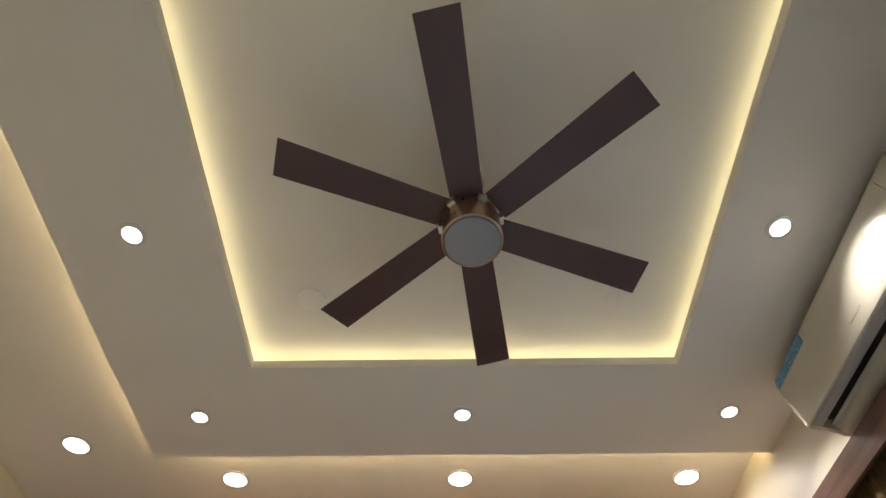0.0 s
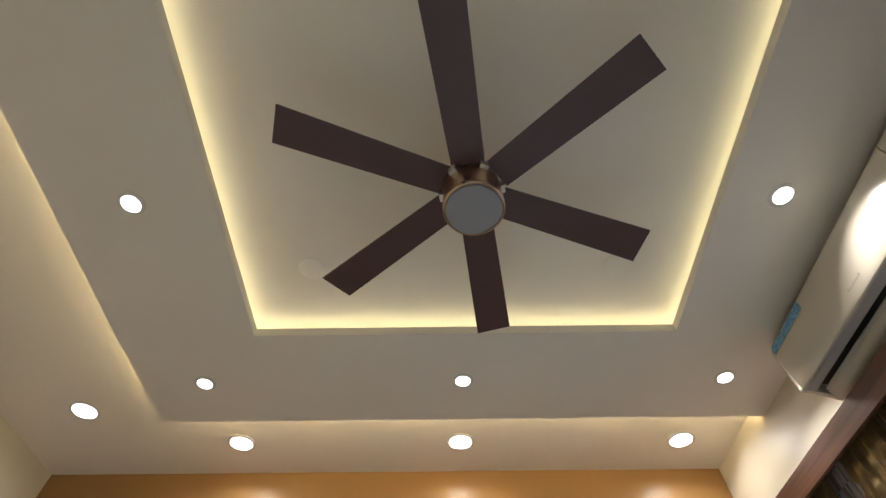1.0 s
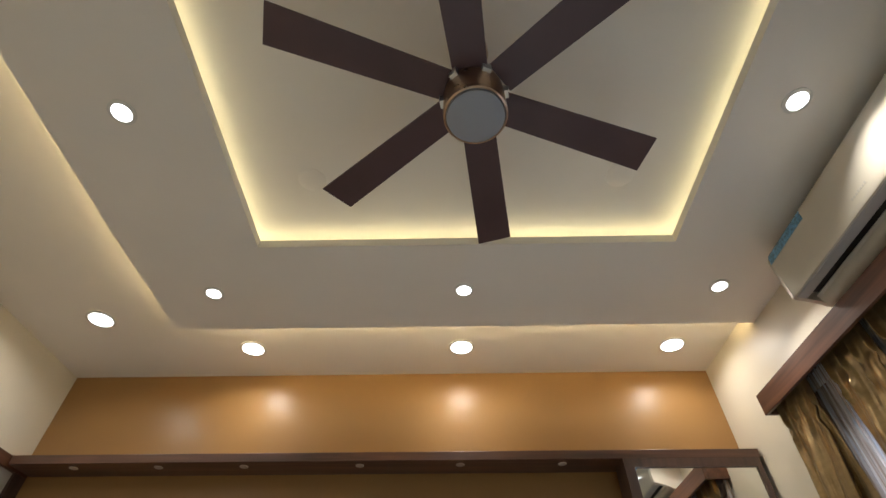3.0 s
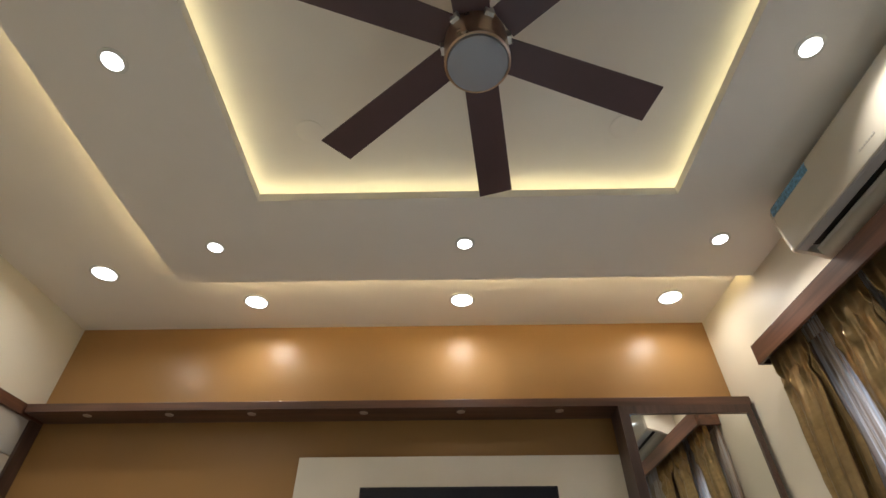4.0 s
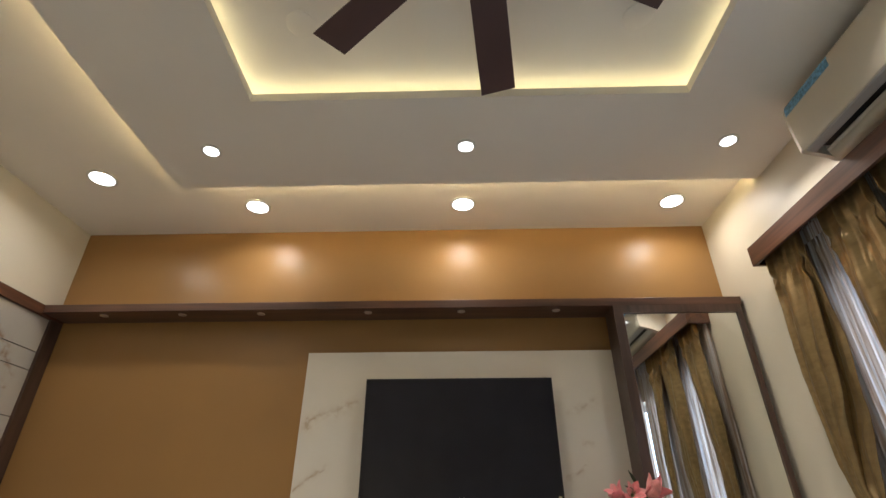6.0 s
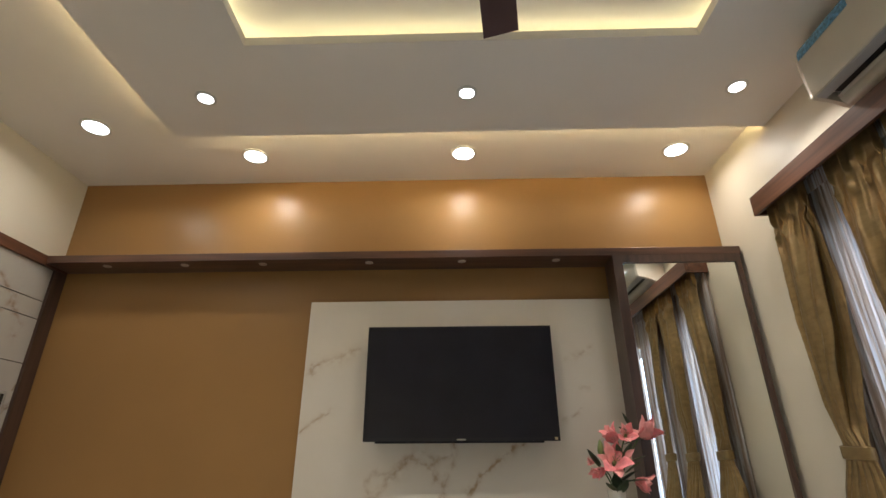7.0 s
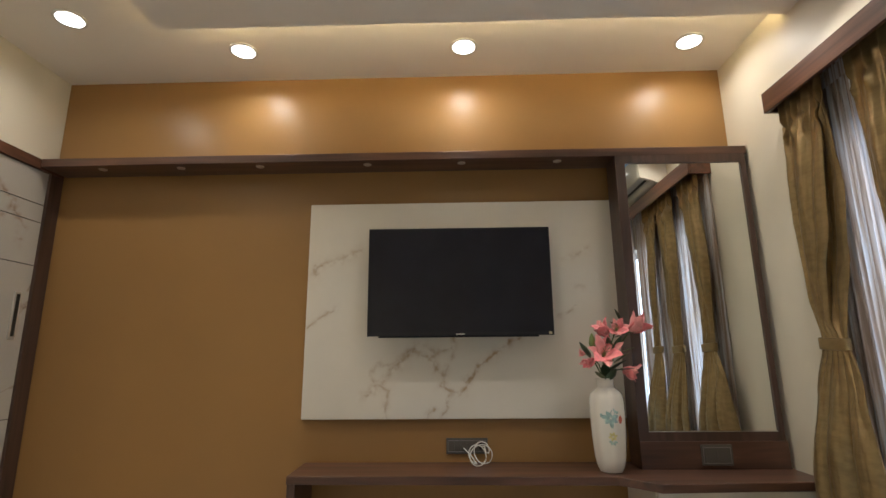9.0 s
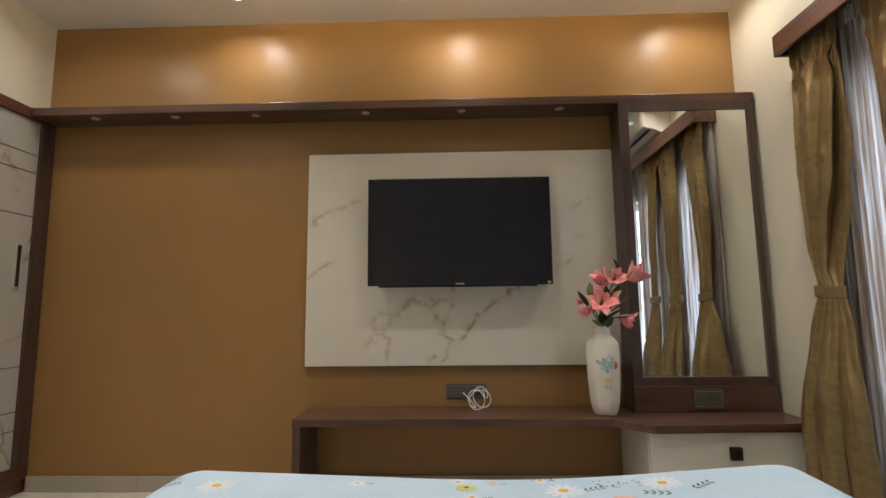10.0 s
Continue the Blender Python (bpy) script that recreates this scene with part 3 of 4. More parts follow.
cab = thing("drawer_cabinet", (1.2, -0.2, 0), "white drawer cabinet with a dark square knob under the desk", "cabinet")
part("body", box((0.824, -0.380, 0.002), (1.550, -0.004, DZ - 0.038), 0.002), WHITE_PLASTIC, cab)
drawer = part("drawer_front", box((0.826, -0.400, 0.205), (1.546, -0.381, DZ - 0.042), 0.002), WHITE_PLASTIC, cab)
part("drawer_front", box((0.826, -0.400, 0.03), (1.546, -0.381, 0.200), 0.002), WHITE_PLASTIC, cab)
bm = box((1.163, -0.420, 0.272), (1.215, -0.401, 0.327), 0.004)
for i in range(3):
    for j in range(3):
        if (i + j) % 2 == 0:
            add_box(bm, (1.168 + 0.0155 * i, -0.424, 0.277 + 0.0165 * j), (1.180 + 0.0155 * i, -0.419, 0.289 + 0.0165 * j), 0.002)
part("knob", bm, mat("dark bronze knob", (0.05, 0.04, 0.03), 0.3, 0.8, vary=0.3, scale=80), drawer, "dark bronze square knob")

# dressing mirror
MYF = -0.176
mir = thing("dressing_mirror", (1.2, -0.06, DZ), "tall dressing mirror in a dark walnut frame on the desk", "mirror")
part("box", boxes(((0.841, MYF + 0.012, 0.554), (0.855, -0.032, BZ0 - 0.001)), ((1.510, MYF + 0.012, 0.554), (1.524, -0.032, BZ0 - 0.001)), ((0.855, -0.05, 0.554), (1.510, -0.032, BZ0 - 0.001))), WALNUT_Z, mir)
part("frame", boxes(((0.841, MYF - 0.010, 0.554), (0.890, MYF + 0.012, BZ0 - 0.001)), ((1.499, MYF - 0.010, 0.554), (1.5245, MYF + 0.012, BZ0 - 0.001)),
                    ((0.890, MYF - 0.010, 1.955), (1.499, MYF + 0.012, BZ0 - 0.001)), ((0.890, MYF - 0.010, 0.554), (1.499, MYF + 0.012, 0.595))), WALNUT_Z, mir)
part("glass", box((0.890, MYF, 0.595), (1.499, MYF + 0.006, 1.955)), MIRROR, mir, "clear mirror glass")
part("polished_edge", boxes(((0.890, MYF - 0.0015, 0.595), (0.8935, MYF - 0.0002, 1.955)), ((0.8935, MYF - 0.0015, 0.595), (1.499, MYF - 0.0002, 0.5985))), SILVER, mir, "bright polished edge")
part("base_panel", box((0.841, MYF - 0.012, DZ + 0.001), (1.5335, -0.032, 0.5535), 0.002), WALNUT_X, mir)


def socket_plate(name, x0, x1, z0, z1, y, label, cells):
    s = thing(name, ((x0 + x1) / 2, y, z0), label, "socket plate")
    part("plate", box((x0, y - 0.008, z0), (x1, y, z1), 0.003), GREY_PLATE, s)
    part("inner_rim", boxes(((x0 + 0.008, y - 0.0095, z0 + 0.010), (x1 - 0.008, y - 0.0075, z0 + 0.0125)), ((x0 + 0.008, y - 0.0095, z1 - 0.0125), (x1 - 0.008, y - 0.0075, z1 - 0.010)),
                            ((x0 + 0.008, y - 0.0095, z0 + 0.0125), (x0 + 0.0105, y - 0.0075, z1 - 0.0125)), ((x1 - 0.0105, y - 0.0095, z0 + 0.0125), (x1 - 0.008, y - 0.0075, z1 - 0.0125))), GREY_PLASTIC, s)
    w = (x1 - x0 - 0.024) / cells
    for k in range(cells):
        part("module", box((x0 + 0.012 + w * k + 0.001, y - 0.011, z0 + 0.014), (x0 + 0.012 + w * (k + 1) - 0.001, y - 0.0075, z1 - 0.014), 0.001), GREY_PLATE, s)
    return s


socket_plate("socket_plate", -0.080, 0.132, 0.468, 0.545, -0.001, "grey multi-way socket plate under the television panel", 6)
socket_plate("switch_plate", 1.120, 1.265, 0.447, 0.540, MYF - 0.0135, "dark grey switch plate on the mirror base", 2)
part("plug", box((0.088, -0.040, 0.495), (0.118, -0.010, 0.525), 0.004), BLACK_PLASTIC, thing("power_plug", (0.1, -0.01, 0.5), "small black plug in the socket plate", "plug"))
coil = thing("cable", (0.09, -0.07, DZ), "coiled white cable lying on the desk by the socket", "cable")
pts = [(0.105, -0.042, 0.51), (0.112, -0.07, 0.515), (0.118, -0.09, 0.49)]
for k in range(60):
    a = 2 * math.pi * k / 22
    r = 0.045 + 0.008 * math.sin(k * 0.37)
    pts.append((0.088 + r * math.cos(a) + 0.012 * math.sin(k * 0.11), -0.075 - 0.0006 * k + 0.012 * math.sin(a), DZ + 0.056 + r * math.sin(a)))
pts += [(0.045, -0.11, DZ + 0.05), (0.02, -0.11, DZ + 0.075), (0.008, -0.10, DZ + 0.085)]
part("cord", add_tube(bmesh.new(), pts, 0.0028, 8), CABLE, coil, smooth=True)

# ---------------------------------------------------------------- wardrobe
WX = -2.315
ward = thing("wardrobe", (-2.6, -0.85, 0), "built-in wardrobe with white marble-look doors and dark walnut frame", "wardrobe")
part("carcass", box((-2.90, WARD_END + 0.002, 0.002), (WX - 0.040, -0.002, 2.049)), WALNUT_Z, ward)
part("stile", box((WX - 0.039, -0.090, 0.142), (WX, -0.002, 1.990), 0.002), WALNUT_Z, ward)
part("stile", box((WX - 0.039, WARD_END + 0.004, 0.142), (WX, WARD_END + 0.09, 1.990), 0.002), WALNUT_Z, ward)
part("top_rail", box((WX - 0.039, WARD_END + 0.004, 1.990), (WX + 0.001, -0.002, 2.0485), 0.002), WALNUT_Y, ward)
part("bottom_rail", box((WX - 0.039, WARD_END + 0.004, 0.075), (WX + 0.001, -0.002, 0.142), 0.002), WALNUT_Y, ward)
part("plinth", box((WX - 0.039, WARD_END + 0.004, 0.002), (WX - 0.012, -0.002, 0.074)), WALNUT_Y, ward)
DOOR_VEINS = (([(-0.505, 1.930), (-0.405, 1.860), (-0.330, 1.815), (-0.297, 1.790), (-0.280, 1.735), (-0.235, 1.690), (-0.180, 1.640)], 0.012, 1.0),
              ([(-0.297, 1.790), (-0.265, 1.765), (-0.263, 1.735)], 0.014, 1.2), ([(-0.217, 1.592), (-0.195, 1.580)], 0.012, 1.0), ([(-0.545, 1.600), (-0.415, 1.660), (-0.305, 1.700)], 0.010, 0.6))
GROOVES = (0.142, 0.331, 0.428, 0.659, 1.460, 1.701, 1.801, 1.990)
for d0, d1 in ((-0.090, -0.878), (-0.882, WARD_END + 0.09)):
    door = part("door", box((WX - 0.036, d1, 0.142), (WX - 0.026, d0, 1.990)), GROOVE, ward, "white marble-look sliding door with dark grooves")
    for g0, g1 in zip(GROOVES, GROOVES[1:]):
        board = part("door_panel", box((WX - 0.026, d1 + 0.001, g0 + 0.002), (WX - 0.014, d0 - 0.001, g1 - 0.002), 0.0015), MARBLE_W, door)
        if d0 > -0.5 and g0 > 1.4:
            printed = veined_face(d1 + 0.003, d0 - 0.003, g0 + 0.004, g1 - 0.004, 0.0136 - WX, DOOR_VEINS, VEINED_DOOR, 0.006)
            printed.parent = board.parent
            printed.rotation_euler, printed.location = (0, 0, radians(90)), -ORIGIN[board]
    h0 = d0 - 0.048
    part("handle", box((WX - 0.016, h0 - 0.045, 1.062), (WX - 0.008, h0, 1.310), 0.0035), SATIN, door, "silver rimmed recessed handle")
    part("handle_recess", box((WX - 0.0095, h0 - 0.033, 1.076), (WX - 0.0072, h0 - 0.012, 1.296)), DARK_SLOT, door)

# ---------------------------------------------------------------- window, pelmet, curtains
win = setting("window_1", boxes(((ROOM_E + 0.06, WY0, WZ0), (ROOM_E + 0.11, WY0 + 0.05, WZ1)), ((ROOM_E + 0.06, WY1 - 0.05, WZ0), (ROOM_E + 0.11, WY1, WZ1)),
                                ((ROOM_E + 0.06, WY0 + 0.05, WZ0), (ROOM_E + 0.11, WY1 - 0.05, WZ0 + 0.05)), ((ROOM_E + 0.06, WY0 + 0.05, WZ1 - 0.05), (ROOM_E + 0.11, WY1 - 0.05, WZ1)),
                                ((ROOM_E + 0.050, -1.860, WZ0 + 0.05), (ROOM_E + 0.11, -1.770, WZ1 - 0.05)), ((ROOM_E + 0.038, -1.768, WZ0 + 0.05), (ROOM_E + 0.11, -1.670, WZ1 - 0.05))), WINDOW_ALU, "bedroom window behind curtains")
for y0, y1 in ((WY0 + 0.05, -1.860), (-1.670, WY1 - 0.05)):
    pane = part("pane", box((ROOM_E + 0.082, y0, WZ0 + 0.05), (ROOM_E + 0.087, y1, WZ1 - 0.05)), GLASS, win)
    pane.visible_shadow = False

PX, PY, PZ0, PZ1, PEND = 1.411, -0.556, 2.036, 2.134, -2.70
pel = thing("curtain_pelmet", (1.5, -1.6, PZ0), "walnut curtain pelmet box fixed to the wall", "pelmet")
part("front_board", box((PX, PEND, PZ0), (PX + 0.016, PY, PZ1), 0.002), WALNUT_Y, pel)
part("end_board", box((PX + 0.016, PY - 0.016, PZ0), (ROOM_E - 0.001, PY, PZ1), 0.002), WALNUT_Y, pel)
part("top_board", box((PX + 0.016, PEND, PZ1 - 0.014), (ROOM_E - 0.001, PY - 0.016, PZ1 - 0.001)), WALNUT_Y, pel)


def ease(t):
    t = min(1, max(0, t))
    return t * t * (3 - 2 * t)


def run(knots, z):
    """The value at height z along (height, value) knots that fall in height, eased between them."""
    if z >= knots[0][0]:
        return knots[0][1]
    for (za, a), (zb, b) in zip(knots, knots[1:]):
        if z >= zb:
            return a + (b - a) * ease((za - z) / (za - zb)) * 0.6 + (b - a) * 0.4 * (za - z) / (za - zb)
    return knots[-1][1]


def cloth_sheet(bm, grid):
    rows = [[bm.verts.new(p) for p in row] for row in grid]
    for r0, r1 in zip(rows, rows[1:]):
        for a, b, c, d in zip(r0, r0[1:], r1[1:], r1):
            bm.faces.new((a, b, c, d))
    return bm


def drape(label, north, south, lip, z_tie, x0, folds, seed, z1=2.12, z0=0.015):
    """A lined satin curtain: pinch pleats, a front flap whose free edge sweeps down to the tie-back, the rest tucked behind it, a flared skirt."""
    rnd = random.Random(seed)
    ph = [rnd.uniform(0, 6.3) for _ in range(8)]
    c = thing("curtain", (x0, (north[0][1] + south[0][1]) / 2, z0), label, "curtain", "gold curtains")
    nu, nv, grid = 130, 150, []
    for j in range(nv + 1):
        z = z1 + (z0 - z1) * j / nv
        a, b, e = run(north, z), run(south, z), run(lip, z)
        above = ease((z - z_tie) / 0.10)                     # 1 over the tie-back, 0 under it
        near = math.exp(-((z - z_tie) / 0.13) ** 2)
        head = ease((z - (z1 - 0.175)) / 0.03)
        skirt = ease((z_tie - z) / 0.45)
        swell = math.sin(math.pi * min(1, max(0, (z1 - 0.15 - z) / (z1 - 0.15 - z_tie)))) if z > z_tie else 0
        row = []
        for i in range(nu + 1):
            u = i / nu
            # over the tie-back the last third lies behind the flap; under it the cloth spreads evenly
            if u < 0.66:
                yf, xf = a + (e - a) * u / 0.66, -0.012 * swell * math.sin(math.pi * u / 0.66) ** 0.7
            elif u < 0.74:
                k = (u - 0.66) / 0.08
                yf, xf = e + 0.022 * swell * k * (1 if e > b else -1), 0.028 * swell * ease(k)
            else:
                k = (u - 0.74) / 0.26
                yf, xf = e + 0.022 * swell + (b - e - 0.022 * swell) * k, 0.028 * swell
            ys, xs = a + (b - a) * u, -0.050 * skirt * math.sin(math.pi * min(1, max(0, u))) ** 0.6
            y, x = yf * above + ys * (1 - above), xf * above + xs * (1 - above)
            w = 2 * math.pi * folds * u
            deep = (0.008 + 0.006 * swell) * above + 0.026 * skirt * (1 - above)
            d = deep * above * (0.8 * math.sin(w + 0.8 * math.sin(1.6 * z + ph[0])) + 0.5 * math.sin(0.57 * w + 2.1 * z + ph[1])) * (1 - 0.75 * near) * (1 if u < 0.66 else 0.35)
            d -= deep * (1 - above) * (1.7 * abs(math.sin(math.pi * 2.6 * (u + 0.05 * math.sin(4 * u + ph[7])) + ph[1])) ** 0.55 - 0.8)
            d += near * 0.004 * math.sin(2 * math.pi * 6 * u + ph[5])
            q = Vector((9 * u, ph[2], 4.5 * z))
            d += (1 - 0.7 * near) * (0.007 * noise.noise(q) + 0.0030 * noise.noise(2.9 * q) + 0.0016 * noise.noise(Vector((16 * u, ph[3], 34 * z))) + 0.0012 * noise.noise(Vector((40 * u, ph[4], 60 * z))))
            pleat = 2 * math.pi * 5 * u
            d = d * (1 - 0.7 * head) - head * (0.024 * max(0.0, math.sin(pleat)) ** 3 - 0.005)
            d -= 0.017 * math.exp(-((z - (z1 - 0.215)) / 0.03) ** 2) * max(0.0, math.sin(pleat)) ** 2
            y += 0.005 * math.sin(w + 3 * z + ph[6]) * (1 - near)
            row.append((x0 + x + d, y, z))
        grid.append(row)
    part("cloth", cloth_sheet(bmesh.new(), grid), GOLD_CLOTH, c, smooth=True).modifiers.new("thickness", "SOLIDIFY").thickness = 0.0015
    ta, tb = run(north, z_tie), run(south, z_tie)
    bm, rings = bmesh.new(), []
    mid, hw = (ta + tb) / 2, abs(tb - ta) / 2 + 0.005
    for dz in (-0.024, -0.021, 0.021, 0.024):
        ring = []
        for k in range(28):
            an = 2 * math.pi * k / 28
            sx, sy = math.copysign(abs(math.cos(an)) ** 0.6, math.cos(an)), math.copysign(abs(math.sin(an)) ** 0.6, math.sin(an))
            inset = 0.0 if abs(dz) < 0.022 else -0.004
            ring.append(bm.verts.new((x0 + (0.022 + inset) * sx, mid + (hw + inset) * sy, z_tie + dz + 0.004 * sy)))
        rings.append(ring)
    for r0, r1 in zip(rings, rings[1:]):
        for k in range(28):
            bm.faces.new((r0[k], r0[(k + 1) % 28], r1[(k + 1) % 28], r1[k]))
    part("tie_back", bm, GOLD_CLOTH, c, "cloth tie-back band", True)
    return c


CX = 1.470
GOLD_LABEL = "gold-brown satin curtain gathered with a tie-back"
drape(GOLD_LABEL + " beside the mirror", [(2.03, -0.580), (1.53, -0.545), (1.20, -0.568), (1.00, -0.600), (0.82, -0.530), (0.44, -0.445), (0.10, -0.470)],
      [(2.03, -0.825), (1.63, -0.822), (1.30, -0.782), (1.17, -0.755), (1.00, -0.738), (0.81, -0.790), (0.50, -0.835), (0.10, -0.860)],
      [(2.03, -0.818), (1.87, -0.795), (1.46, -0.737), (1.25, -0.682), (1.00, -0.655)], 0.992, CX, 3, 3)
drape(GOLD_LABEL, [(2.03, -0.960), (1.60, -0.968), (1.37, -0.985), (1.14, -0.990), (1.00, -1.005), (0.80, -0.995), (0.10, -0.980)],
      [(2.03, -1.215), (1.70, -1.255), (1.35, -1.245), (1.00, -1.150), (0.80, -1.240), (0.44, -1.345), (0.10, -1.380)],
      [(2.03, -1.210), (1.70, -1.190), (1.35, -1.130), (1.00, -1.075)], 0.985, CX, 3, 5)
drape(GOLD_LABEL + " by the window frame", [(2.03, -1.255), (1.35, -1.320), (1.00, -1.360), (0.80, -1.335), (0.10, -1.390)],
      [(2.03, -1.450), (1.38, -1.550), (1.00, -1.490), (0.69, -1.600), (0.40, -1.685), (0.10, -1.715)],
      [(2.03, -1.445), (1.38, -1.480), (1.00, -1.430)], 0.985, CX, 2, 9)


def sheer(y0, y1, x0, folds, seed, z1=2.12, z0=0.02):
    """A ribbed voile with a gathered heading tape."""
    rnd = random.Random(seed)
    ph = [rnd.uniform(0, 6.3) for _ in range(5)]
    c = thing("sheer_curtain", (x0, (y0 + y1) / 2, z0), "beige and white ribbed sheer curtain hanging before the window", "curtain")
    nu, nv, grid = folds * 10, 44, []
    for j in range(nv + 1):
        z = z1 + (z0 - z1) * j / nv
        head = ease((z - (z1 - 0.16)) / 0.05)
        row = []
        for i in range(nu + 1):
            u = i / nu
            w = 2 * math.pi * folds * u
            d = 0.015 * (0.75 * math.sin(w + 1.1 * math.sin(0.31 * w + ph[0])) + 0.40 * math.sin(0.41 * w + 1.2 * z + ph[1]))
            d *= 0.85 + 0.5 * noise.noise(Vector((14 * u, 0.5 * z, ph[2]))) - 0.45 * head
            d += 0.004 * head * math.sin(2.7 * w)
            row.append((x0 + d, y0 + (y1 - y0) * u + 0.003 * math.sin(0.7 * w + ph[3]), z))
        grid.append(row)
    part("cloth", cloth_sheet(bmesh.new(), grid), SHEER, c, smooth=True).modifiers.new("thickness", "SOLIDIFY").thickness = 0.0012
    part("heading_tape", box((x0 - 0.019, y1, z1 - 0.095), (x0 - 0.0175, y0, z1 - 0.03)), SHEER, c, "gathered heading tape")


sheer(-0.575, -1.80, 1.530, 58, 2)
# second sheer, added south of the window frame to hold back daylight
sheer(-1.900, -2.55, 1.530, 30, 4)
handle = part("handle", box((ROOM_E + 0.020, -1.830, 0.955), (ROOM_E + 0.049, -1.800, 1.035), 0.006), WHITE_PLASTIC, win, "white window handle", True)

# ---------------------------------------------------------------- air conditioner
AY0, AY1 = -2.16, -1.150
ac = thing("air_conditioner", (1.45, -1.64, 2.2340), "white split air conditioner on the wall above the pelmet", "air conditioner")
OUT = [(1.551, 2.486), (1.425, 2.486)]
for k in range(15):
    a = radians(90 + 6 * k)
    OUT.append((1.400 + 0.062 * math.cos(a), 2.424 + 0.060 * math.sin(a)))
OUT += [(1.3370, 2.404), (1.3365, 2.385), (1.3365, 2.345), (1.338, 2.300), (1.340, 2.262), (1.342, 2.240), (1.345, 2.231), (1.350, 2.228)]
LIP = [(1.352, 2.238), (1.392, 2.240), (1.394, 2.250), (1.436, 2.250), (1.438, 2.219), (1.445, 2.203), (1.460, 2.190), (1.485, 2.186), (1.515, 2.192), (1.551, 2.212)]
part("body", along_y(OUT + LIP, AY0 + 0.088, AY1 - 0.022), AC_WHITE, ac, smooth=True)
END = OUT + [(1.380, 2.221), (1.420, 2.210), (1.445, 2.200), (1.460, 2.190), (1.485, 2.186), (1.515, 2.192), (1.551, 2.212)]
part("end_cap", along_y(END, AY0, AY0 + 0.085), AC_WHITE, ac, smooth=True)
cap = along_y(END, AY1 - 0.0215, AY1)
for v in cap.verts:
    if v.co.y > AY1 - 0.001:                 # the outer face of the cap is drawn in a little
        v.co.x, v.co.z = 1.551 + (v.co.x - 1.551) * 0.965, 2.34 + (v.co.z - 2.34) * 0.965
part("end_cap", cap, AC_WHITE, ac, smooth=True)
part("louvre", along_y([(1.352, 2.229), (1.356, 2.224), (1.388, 2.219), (1.392, 2.222), (1.388, 2.227), (1.358, 2.234)], AY0 + 0.09, AY1 - 0.024), LOUVRE, ac, "grey air louvre", True)
part("outlet", along_y([(1.394, 2.236), (1.436, 2.236), (1.436, 2.230), (1.394, 2.230)], AY0 + 0.09, AY1 - 0.05), DARK_SLOT, ac, "dark outlet slot")
part("lower_louvre", along_y([(1.424, 2.224), (1.436, 2.219), (1.437, 2.223), (1.425, 2.228)], AY0 + 0.09, AY1 - 0.03), AC_WHITE, ac)
EDGE = [(x, z) for x, z in OUT if 2.395 < z < 2.452 and x < 1.395]
face = [(x + 0.0016 * (x - 1.40) / 0.064, z + 0.0016 * (z - 2.424) / 0.064) for x, z in EDGE]
part("sticker", along_y(face + EDGE[::-1], -1.432, -1.172), BLUE_STICKER, ac, "blue energy sticker", True)
bm = bmesh.new()
for k in range(7):
    add_box(bm, (1.3375, -1.705 + 0.012 * k, 2.270), (1.3415, -1.699 + 0.012 * k, 2.270 + (0.009 if k % 3 == 0 else 0.006)))
part("badge", bm, mat("pale grey print", (0.50, 0.47, 0.41), 0.4), ac, "small grey badge")

# ---------------------------------------------------------------- bed
BX0, BX1, BYF, BYN = -0.872, 0.982, -1.222, -3.55


def bed_top(x, y):
    u = x / 0.80
    h = 0.484 + 0.024 * min(1.2, u * u) + 0.004 * math.sin(5.3 * x + 2.1 * y) + 0.003 * math.sin(11 * y + 3 * x)
    e = min(x - BX0, BX1 - x)
    r = 0.16
    if e < r:
        h -= r - math.sqrt(max(0, r * r - (r - max(e, 0)) ** 2))
    f = BYF - y
    if f < 0.06:
        h -= 0.06 - math.sqrt(max(0, 0.06 ** 2 - (0.06 - max(f, 0)) ** 2))
    return h


bed = thing("bed", (0.06, -2.4, 0), "double bed with a pale blue floral cover", "bed")
part("base", box((BX0 + 0.05, BYN, 0.0), (BX1 - 0.05, BYF - 0.06, 0.20), 0.01), WALNUT_X, bed)
part("mattress", box((BX0 + 0.03, BYN, 0.201), (BX1 - 0.03, BYF - 0.03, 0.39), 0.03, 3), MATTRESS, bed)
cover = thing("bed_cover", (0.06, -2.4, 0.2), "pale blue cotton cover printed with white daisies on the bed", "bed cover")
bm = bmesh.new()
nx, ny = 90, 110
xs = [BX0 + (BX1 - BX0) * (0.5 - 0.5 * math.cos(math.pi * i / nx)) for i in range(nx + 1)]
ys = [BYF + (BYN - BYF) * (j / ny) ** 1.5 for j in range(ny + 1)]
grid = [[bm.verts.new((x, y, bed_top(x, y))) for x in xs] for y in ys]
for j in range(ny):
    for i in range(nx):
        bm.faces.new((grid[j][i], grid[j][i + 1], grid[j + 1][i + 1], grid[j + 1][i]))
for line in (grid[0], [g[0] for g in grid], [g[nx] for g in grid]):
    low = [bm.verts.new((v.co.x, v.co.y, 0.16 + 0.01 * math.sin(9 * (v.co.x + v.co.y)))) for v in line]
    for a, b, c, d in zip(line, line[1:], low[1:], low):
        bm.faces.new((a, b, c, d))
part("cloth", bm, DUVET, cover, smooth=True)


def flat_shape(bm, cx, cy, pts, lift=0.0012, slot=0):
    """A flat print lying on the cover."""
    vs = [bm.verts.new((cx + x, cy + y, bed_top(cx + x, cy + y) + lift)) for x, y in pts]
    f = bm.faces.new(vs)
    f.material_index = slot


